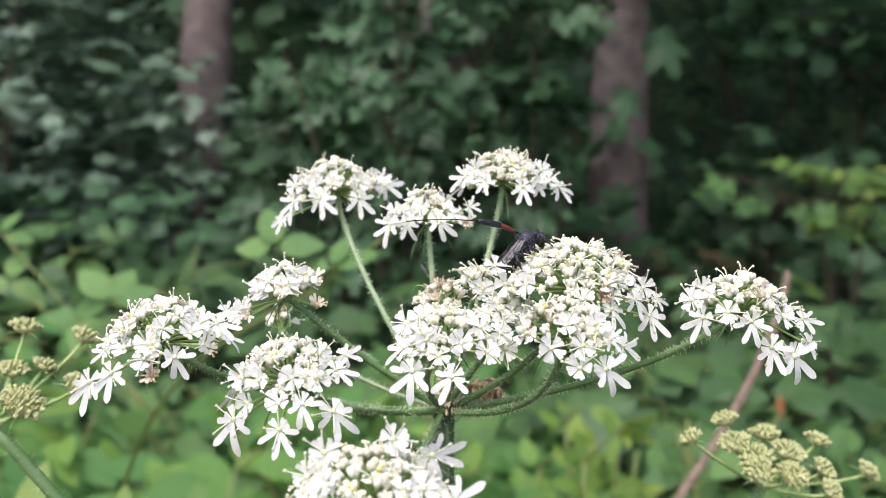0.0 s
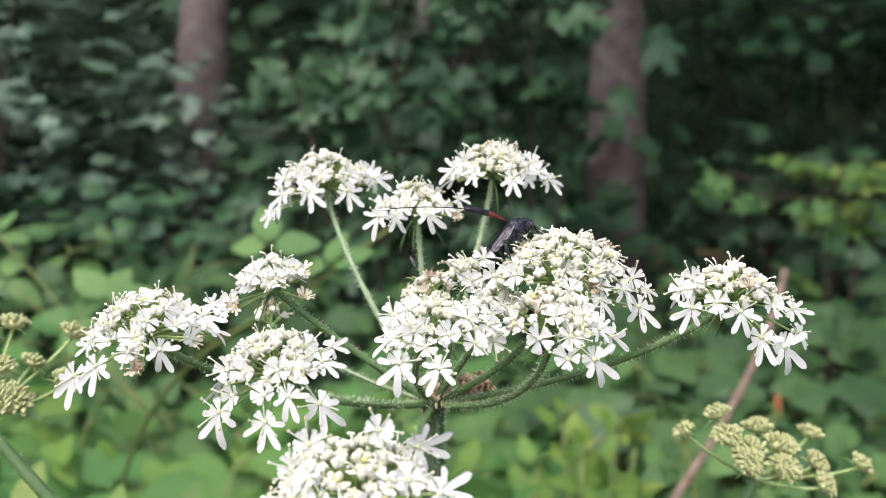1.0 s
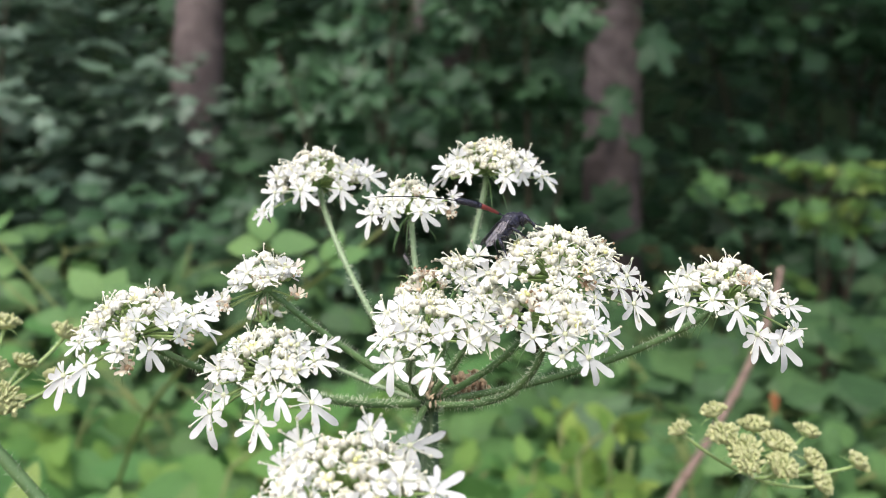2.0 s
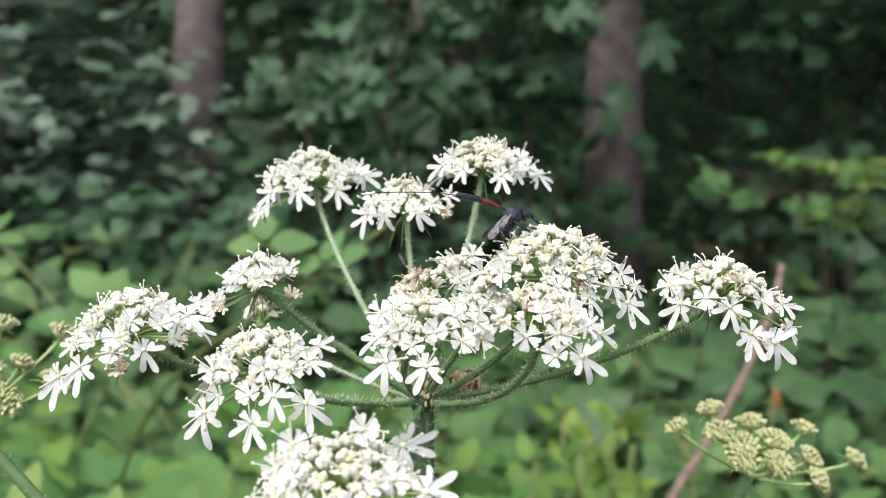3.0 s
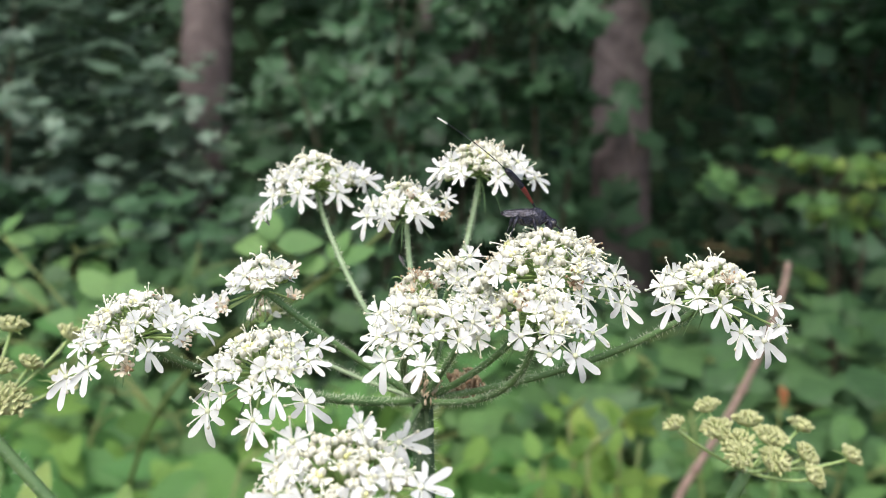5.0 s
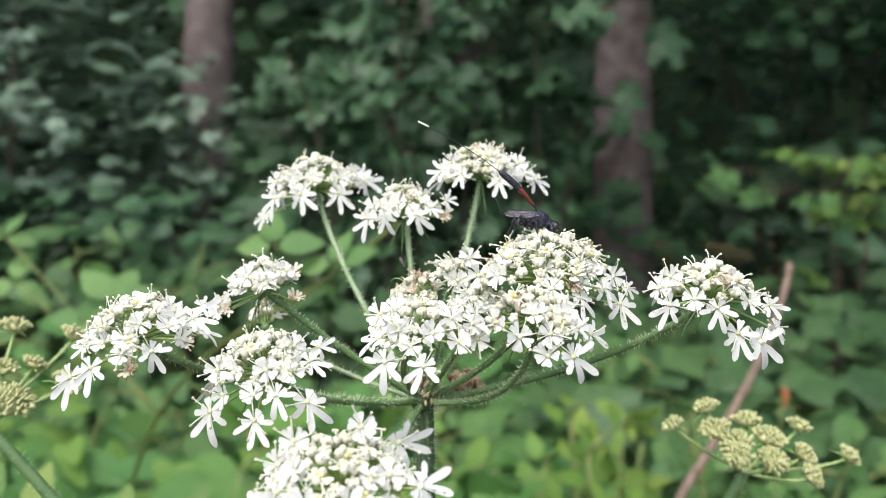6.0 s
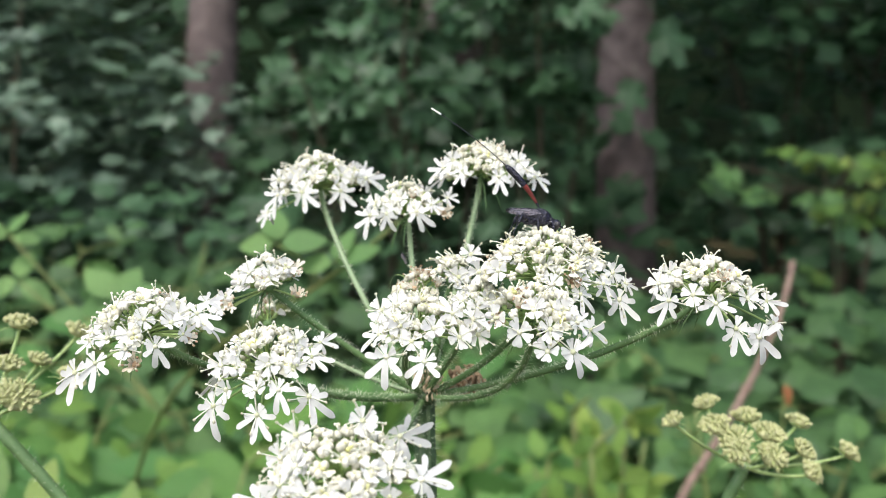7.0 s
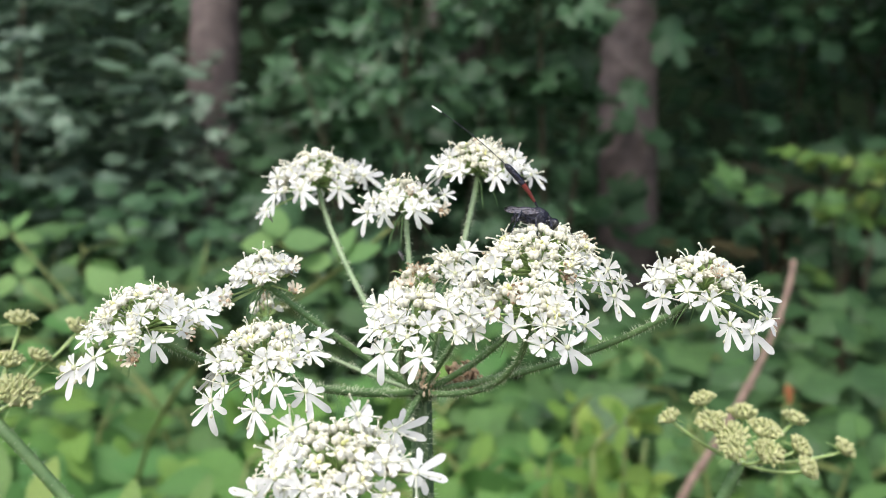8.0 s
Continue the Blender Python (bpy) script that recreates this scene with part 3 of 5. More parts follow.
# bramble cane close behind the flower, with fresh three-part leaves
def bramble_cane():
    rng = random.Random(61)
    plant = empty("bramble_cane", (-0.55, 1.7, 0))
    tagged(plant, "arching bramble cane with fresh light green three-part leaves", "plant")
    off = Vector(plant.location)
    cane = bezier((0, 0, -0.03), Vector((0.05, -0.3, 0.9)), spot(-0.30, -0.13, 0.90) - off, spot(-0.155, -0.058, 0.74) - off, 16)
    cane += bezier(cane[-1], spot(-0.12, -0.04, 0.72) - off, spot(-0.07, 0.0, 0.71) - off, spot(-0.042, 0.022, 0.70) - off, 10)[1:]
    bm = bmesh.new()
    tube(bm, cane, [0.0030 - 0.0019 * i / (len(cane) - 1) for i in range(len(cane))], 8)
    part("cane", bm, SHOOT, plant)
    for x, y, d, size, tips in [
        (-0.320, -0.051, 0.80, 0.036, [(-1, -0.05), (-0.5, 0.8), (0.35, 1), (1, 0.35)]),
        (-0.350, -0.068, 0.84, 0.030, [(-1, 0.1), (0.1, -1), (0.8, -0.6)]),
        (-0.162, 0.001, 0.70, 0.030, [(-1, 0.12), (-0.05, 1), (1, 0.10)]),
        (-0.106, -0.019, 0.70, 0.029, [(-1, 0.15), (0.1, 0.9), (1, 0.35)]),
        (-0.424, 0.014, 1.0, 0.028, [(-1, 0.2), (0.2, 1), (1, -0.2)]),
        (-0.416, -0.030, 1.0, 0.034, [(-1, -0.4), (0.1, 1), (0.8, -0.5)]),
    ]:
        c = spot(x, y, d)
        near = min(cane, key=lambda p: (p + off - c).length)
        bm = bmesh.new()
        tube(bm, bezier(near, near.lerp(c - off, 0.3) + Vector((0, 0, 0.01)), near.lerp(c - off, 0.8), c - off, 8), 0.0012, 6)
        part("leaf_stalk", bm, SHOOT, plant)
        for tx, tz in tips:
            leaf(plant, FRESH, c + Vector((tx, 0, tz)).normalized() * size * 0.1, size * rng.uniform(0.9, 1.1), (rng.gauss(0, 0.2), -0.75, 0.55 + rng.gauss(0, 0.15)), (tx, rng.uniform(-0.1, 0.3), tz), rng)


bramble_cane()


def dead_stick():
    bm = bmesh.new()
    path = bezier((0.02, 0.98, -0.05), (0.10, 1.02, 0.45), (0.19, 1.08, 0.85), (0.258, 1.092, 0.941), 10)[:-1] + bezier((0.258, 1.092, 0.941), (0.312, 1.118, 1.005), (0.380, 1.166, 1.093), (0.405, 1.213, 1.165), 14)
    tube(bm, path, [0.0056 * (1 - 0.34 * i / 24) for i in range(25)], 10)
    for i in (11, 16, 20):
        blob(bm, path[i], (0.0072, 0.0072, 0.005), 0, 8, 5)
    o = part("dead_stem", bm, DEAD_STEM, None)
    tagged(o, "bare dead reddish-brown stem leaning in the herbs", "stem")


dead_stick()


def rust_leaf():
    """A withered leaf hanging among the herbs on its stalk."""
    plant = empty("withered_sprig", (0.40, 1.34, 0))
    tagged(plant, "thin sprig with one rust-brown withered leaf", "plant")
    top = spot(0.323, -0.142, 1.3) - Vector(plant.location)
    bm = bmesh.new()
    tube(bm, bezier((0, 0, -0.03), (0, 0, 0.5), (top.x * 0.5, top.y, top.z * 0.8), top, 12), 0.0016, 6)
    part("stem", bm, SHOOT, plant)
    leaf(plant, RUST, top + Vector(plant.location), 0.027, (0.2, -0.9, 0.3), (0.1, 0, -1), random.Random(5))


rust_leaf()


def yellow_sprig():
    """A small plant with yellowing leaves near the flower's foot."""
    plant = empty("yellowing_plant", (-0.16, 0.62, 0))
    tagged(plant, "small plant with yellow-green leaves beside the hogweed", "plant")
    rng = random.Random(8)
    for x, y, d, size, tx, tz in ((-0.405, -0.262, 0.55, 0.035, 0.2, 1), (-0.44, -0.250, 0.56, 0.04, -0.2, 1), (-0.317, -0.278, 0.55, 0.03, 0.1, 1), (-0.25, -0.270, 0.55, 0.028, 0.3, 1)):
        top = spot(x, y, d) - Vector(plant.location)
        bm = bmesh.new()
        tube(bm, bezier((0, 0, -0.03), (0, 0, 0.4), (top.x * 0.6, top.y, top.z * 0.75), top, 12), 0.0014, 6)
        part("stem", bm, SHOOT, plant)
        leaf(plant, YOUNG_OVAL, top + Vector(plant.location), size, (0.1, -0.8, 0.5), (tx, 0.1, tz), rng)


yellow_sprig()


# ---- hogweed ----
MM = 0.001


def petal(bm, angle, length, width, notch, opening, tilt, rng, halves=(1.0, 1.0), droop=None):
    """A petal on the floret's rim, turned to angle (degrees): a claw that widens, then splits at notch into two round-ended lobes. width: of one lobe; opening: each lobe's turn off the middle; halves: how long the two lobes are."""
    tmp = bmesh.new()
    droop = rng.uniform(-0.22, 0.10) if droop is None else droop
    rows, n = [], 4
    for i in range(n + 1):
        t = i / n
        h = width * (0.24 + 0.62 * t**0.9)
        x = notch * length * t
        rows.append([tmp.verts.new((x, k * h, droop * x * x / length + 0.07 * h * k * k)) for k in (-1, -0.5, 0, 0.5, 1)])
    for p, q in zip(rows, rows[1:]):
        for k in range(4):
            tmp.faces.new((p[k], q[k], q[k + 1], p[k + 1]))
    for side, half in zip((-1, 1), halves):
        near = rows[-1][:3] if side < 0 else rows[-1][2:]
        reach, m = (1 - notch) * length * half * rng.uniform(0.92, 1.06), 6
        turn, curl = radians(opening * rng.uniform(0.7, 1.3)), rng.uniform(-0.36, 0.2)
        x, y, back = notch * length, side * width * 0.43, near
        for i in range(1, m + 1):
            u = i / m
            a = turn * (0.7 + 0.5 * u)
            x += math.cos(a) * reach / m
            y += side * math.sin(a) * reach / m
            w = 0.5 * width * (0.84 + 0.26 * u) * (1.0 if u < 0.6 else math.sqrt(max(0.06, 1 - ((u - 0.6) / 0.41) ** 2)))
            z = droop * x * x / length + curl * reach * u * u
            row = [tmp.verts.new((x - k * w * side * math.sin(a), y + k * w * math.cos(a), z + 0.05 * w * abs(k))) for k in (-1, 0, 1)]
            for k in range(2):
                tmp.faces.new((back[k], row[k], row[k + 1], back[k + 1]))
            back = row
    add_from(bm, tmp, pose(0, 0, 0, 0, 0, angle) @ pose(0.35 * MM, 0, 0, rng.uniform(-10, 10), -tilt, 0))


def add_from(bm, tmp, m):
    table = {v: bm.verts.new(m @ v.co) for v in tmp.verts}
    for f in tmp.faces:
        g = bm.faces.new([table[v] for v in f.verts])
        g.material_index = f.material_index
    tmp.free()


def stamen(bm, angle, length, rise, rng):
    """A curved filament with its anther."""
    d = Vector((math.cos(angle), math.sin(angle), 0))
    tip = d * length * 0.75 + Vector((0, 0, rise))
    tube(bm, bezier(d * 0.3 * MM, d * 0.6 * MM + Vector((0, 0, rise * 0.6)), tip * 0.8 + Vector((0, 0, rise * 0.2)), tip, 5), 0.085 * MM, 4, 2, caps=False)
    blob(bm, tip, (0.25 * MM, 0.19 * MM, 0.23 * MM), 3, 6, 4)


def one_piece(bm):
    """Ties loose pieces to the first one by a sliver, so that a floret is one connected shape."""
    bm.verts.ensure_lookup_table()
    seen, groups = set(), []
    for v in bm.verts:
        if v in seen:
            continue
        todo, group = [v], []
        seen.add(v)
        while todo:
            q = todo.pop()
            group.append(q)
            for e in q.link_edges:
                o = e.other_vert(q)
                if o not in seen:
                    seen.add(o)
                    todo.append(o)
        groups.append(group)
    core = max(groups, key=len)
    c = sum((v.co for v in core), Vector()) / len(core)
    for group in groups:
        if group is core:
            continue
        a = min(group, key=lambda v: (v.co - c).length)
        b = min(core, key=lambda v: (v.co - a.co).length)
        n = a.link_edges[0].other_vert(a)
        bm.faces.new((a, n, b)).material_index = a.link_faces[0].material_index
    return bm


def floret_heart(bm):
    blob(bm, (0, 0, 0.05 * MM), (0.37 * MM, 0.37 * MM, 0.32 * MM), 1, 8, 5)
    blob(bm, (0, 0, -0.5 * MM), (0.5 * MM, 0.42 * MM, 0.75 * MM), 4, 8, 5)


FLORET_MATS = [PETAL, HEART, THREAD, ANTHER, PALE_STALK]


def rim_floret(rng):
    """An outer floret: one long deep-notched petal outward (+x), two lopsided ones beside it, two small ones inward."""
    bm = bmesh.new()
    big = rng.uniform(3.5, 4.1) * MM
    petal(bm, rng.uniform(-8, 8), big, 1.0 * MM, 0.28, rng.uniform(17, 29), rng.uniform(-18, 14), rng, (rng.uniform(0.82, 1.0), 1.0))
    for s in (-1, 1):
        halves = (0.22, 1.0) if s < 0 else (1.0, 0.22)
        petal(bm, s * rng.uniform(72, 88), big * rng.uniform(0.48, 0.80), 0.86 * MM, 0.36, 10, rng.uniform(-12, 24), rng, halves)
        petal(bm, s * rng.uniform(140, 150), rng.uniform(1.2, 1.6) * MM, 0.54 * MM, 0.62, 10, rng.uniform(0, 25), rng)
    floret_heart(bm)
    for k in range(5):
        if rng.random() < 0.65:
            stamen(bm, radians(36 + 72 * k + rng.uniform(-15, 15)), rng.uniform(2.6, 3.8) * MM, rng.uniform(0.2, 1.2) * MM, rng)
    return one_piece(bm)


def disc_floret(rng, petals=5, heart=0.0):
    """An inner floret: short notched petals, some still furled round the yellow-green heart, stamens standing out."""
    bm = bmesh.new()
    if heart:
        for x, y in ((0.45, 0.1), (-0.35, 0.4), (-0.2, -0.45)):
            blob(bm, (x * MM, y * MM, 0.5 * MM), (heart * 0.62, heart * 0.5, heart * 0.55), 1, 7, 5)
    for k in range(5):
        if k < petals:
            petal(bm, 72 * k + rng.uniform(-10, 10), rng.uniform(1.3, 1.8) * MM, rng.uniform(0.62, 0.78) * MM, 0.62, rng.uniform(8, 18), rng.uniform(-5, 36), rng, droop=rng.uniform(-0.12, 0.2))
        else:
            a = radians(72 * k)
            blob(bm, (0.75 * MM * math.cos(a), 0.75 * MM * math.sin(a), 0.3 * MM), (0.62 * MM, 0.5 * MM, 0.68 * MM), 0, 8, 6, pose(0, 0, 0, 0, 25, 72 * k))
    floret_heart(bm)
    for k in range(5):
        if rng.random() < 0.7:
            stamen(bm, radians(36 + 72 * k + rng.uniform(-15, 15)), rng.uniform(2.4, 3.6) * MM, rng.uniform(0.4, 1.8) * MM, rng)
    return one_piece(bm)


def bud_floret(rng):
    """A closed floret: five puffed incurled petals."""
    bm = bmesh.new()
    r = rng.uniform(0.54, 0.66) * MM
    for k in range(5):
        a = radians(72 * k + rng.uniform(-8, 8))
        blob(bm, (0.52 * MM * math.cos(a), 0.52 * MM * math.sin(a), 0.3 * MM), (r * 1.0, r * 0.72, r * 1.1), 0, 8, 6, pose(0, 0, 0, 0, 25, math.degrees(a)))
    blob(bm, (0, 0, 0.8 * MM), (0.35 * MM, 0.35 * MM, 0.3 * MM), 1, 6, 4)
    blob(bm, (0, 0, -0.6 * MM), (0.5 * MM, 0.42 * MM, 0.7 * MM), 4, 8, 5)
    for k in range(rng.choice((0, 0, 0, 1, 2))):
        stamen(bm, rng.uniform(0, 6), rng.uniform(1.0, 2.0) * MM, rng.uniform(1.9, 2.9) * MM, rng)
    return one_piece(bm)


def withered_floret(rng):
    """A fading floret: shrivelled tan petals, curled up, bare filaments."""
    bm = bmesh.new()
    for k in range(5):
        petal(bm, 72 * k + rng.uniform(-20, 20), rng.uniform(1.0, 1.8) * MM, 0.5 * MM, 0.5, 18, rng.uniform(20, 85), rng, (1.0, rng.uniform(0.4, 1)))
    blob(bm, (0, 0, 0), (0.5 * MM, 0.5 * MM, 0.45 * MM), 1, 8, 5)
    blob(bm, (0, 0, -0.5 * MM), (0.5 * MM, 0.42 * MM, 0.75 * MM), 4, 8, 5)
    for k in range(4):
        stamen(bm, rng.uniform(0, 6.28), rng.uniform(1.2, 2.2) * MM, rng.uniform(0.8, 2.0) * MM, rng)
    return one_piece(bm)


fr = random.Random(11)
RIM = [mesh_of("rim_floret", rim_floret(fr), FLORET_MATS) for _ in range(8)]
DISC = [mesh_of("disc_floret", disc_floret(fr, *kind), FLORET_MATS) for kind in ((5,), (5,), (5,), (5,), (4, 0.5 * MM))]
OPENING = [mesh_of("opening_floret", disc_floret(fr, *kind), [BUD, POLLEN, *FLORET_MATS[2:]]) for kind in ((3, 0.55 * MM), (2, 0.6 * MM), (1, 0.6 * MM))]
CLOSED = [mesh_of("bud_floret", bud_floret(fr), [BUD, *FLORET_MATS[1:]]) for _ in range(6)]
SPENT = [mesh_of("withered_floret", withered_floret(fr), [FADED, WITHERED, THREAD, WITHERED, PALE_STALK]) for _ in range(3)]


def umbellet(plant, base, axis, radius, dome, seed, spent=0.03, dense=0.7, buds=0.6, outer=(), front=(), faded=(), rear=0.5, sag=0.78, skirt=0):
    """A small domed cluster at the end of a ray: buds and inner florets on fine stalks, spreading long-petalled florets round it. dense: florets per square millimetre of the dome's plan. outer: florets of the rim, offset from the base in mm (right, away, up), way of the long petal (degrees, seen from the front), size. front, faded: open and withered florets below the dome. skirt: buds low on the dome's front."""
    rng = random.Random(seed)
    turn = aim(axis)
    here = Matrix.Translation(Vector(base)) @ turn
    inv = turn.inverted()
    count = int(dense * (radius / MM) ** 2) + 6
    stalks = bmesh.new()
    blob(stalks, (0, 0, 0), (1.0 * MM, 1.0 * MM, 0.8 * MM), 0, 10, 6)
    placed = []
    for i in range(count):
        f = math.sqrt((i + 0.6) / count)
        a = i * 2.39996 + rng.uniform(-0.2, 0.2)
        r = radius * 0.93 * f * rng.uniform(0.92, 1.06)
        at = Vector((r * math.cos(a), r * math.sin(a), dome * (1 - sag * f**2.6) + rng.uniform(-0.7, 0.6) * MM))
        radial = Vector((math.cos(a), math.sin(a), 0))
        behind = (turn.to_3x3() @ radial).y > 0.2
        lean = 5 + 46 * f**2
        up = (Vector((0, 0, math.cos(radians(lean)))) + radial * math.sin(radians(lean)) + Vector((rng.gauss(0, 0.2), rng.gauss(0, 0.2), 0))).normalized()
        q = rng.random()
        if q < spent:
            kind = "spent"
        elif f > 0.86 and behind and outer and q < rear:
            kind, at = "rim", at + radial * 1.6 * MM - Vector((0, 0, 1.0 * MM))
        elif q > 1 - (0.2 if f < 0.5 else 0.26):
            kind = "opening"
        elif f < 0.5:
            kind = "closed" if q < 0.86 else "disc"
        else:
            kind = "closed" if rng.random() < buds else "disc"
        way = radial + Vector((rng.gauss(0, 0.25), rng.gauss(0, 0.25), 0))
        placed.append((at, aim(up, way) @ (Matrix() if kind == "rim" else pose(0, 0, 0, 0, 0, rng.uniform(0, 360))), kind, rng.uniform(0.86, 1.06) * (0.84 if kind == "closed" else 1.0)))
    for k in range(skirt):
        a = radians(-90 + 75 * (2 * (k + 0.5) / skirt - 1))
        at = Vector((0.78 * radius * math.cos(a), 0.78 * radius * math.sin(a), rng.uniform(0.8, 2.6) * MM))
        placed.append((inv @ at, inv @ aim((math.cos(a), math.sin(a) - 0.2, 0.7)), "closed", rng.uniform(0.74, 0.9)))
    for kind, rows in (("rim", outer), ("disc", front), ("spent", faded)):
        for row in rows:
            at = Vector(row[:3]) * MM
            way = radians(row[3]) if len(row) > 3 else rng.uniform(0, 6.28)
            up = Vector((at.x * 40, -0.78, 0.30)) + Vector((rng.gauss(0, 0.16), 0, rng.gauss(0, 0.14)))
            if kind == "rim":
                up += Vector((math.cos(way), 0, math.sin(way))) * 0.12
            size = row[4] if len(row) > 4 else rng.uniform(0.94, 1.06)
            m = inv @ Matrix.Translation(at) @ aim(up, Vector((math.cos(way), 0, math.sin(way))))
            placed.append((m.translation.copy(), m.to_3x3().to_4x4(), kind, size))
    for at, m, kind, size in placed:
        up = m.to_3x3() @ Vector((0, 0, 1))
        tube(stalks, bezier((0, 0, 0), at * 0.35 + Vector((0, 0, max(0.0, at.z) * 0.2)), at * 0.75 - up * 0.4 * MM, at - up * 1.0 * MM, 5), 0.17 * MM, 5, 1, caps=False)
    for k in range(6):
        a = rng.uniform(0, 6.28)
        d = Vector((math.cos(a), math.sin(a), rng.uniform(-0.9, -0.3)))
        tube(stalks, [d * 0.8 * MM, d * 2.4 * MM, d * 4.0 * MM + Vector((0, 0, -1.4 * MM)), d * 4.6 * MM + Vector((0, 0, -2.6 * MM))], [0.16 * MM, 0.13 * MM, 0.09 * MM, 0.02 * MM], 4, 0)
    cluster = part("umbellet", one_piece(stalks), [STALK, PALE_STALK], plant, at=Matrix.Translation(-Vector(plant.location)) @ here)
    looks = {"rim": (RIM, "white outer floret with long notched petals"), "disc": (DISC, ""), "opening": (OPENING, "half-open floret with yellow-green heart"), "closed": (CLOSED, "closed cream floret"), "spent": (SPENT, "withered brown floret")}
    for at, m, kind, size in placed:
        meshes, label = looks[kind]
        part("floret", rng.choice(meshes), None, cluster, label, at=Matrix.Translation(at) @ m @ Matrix.Scale(size, 4))
    return cluster


HUB = Vector((0.0001, 0.1720, 1.2577))


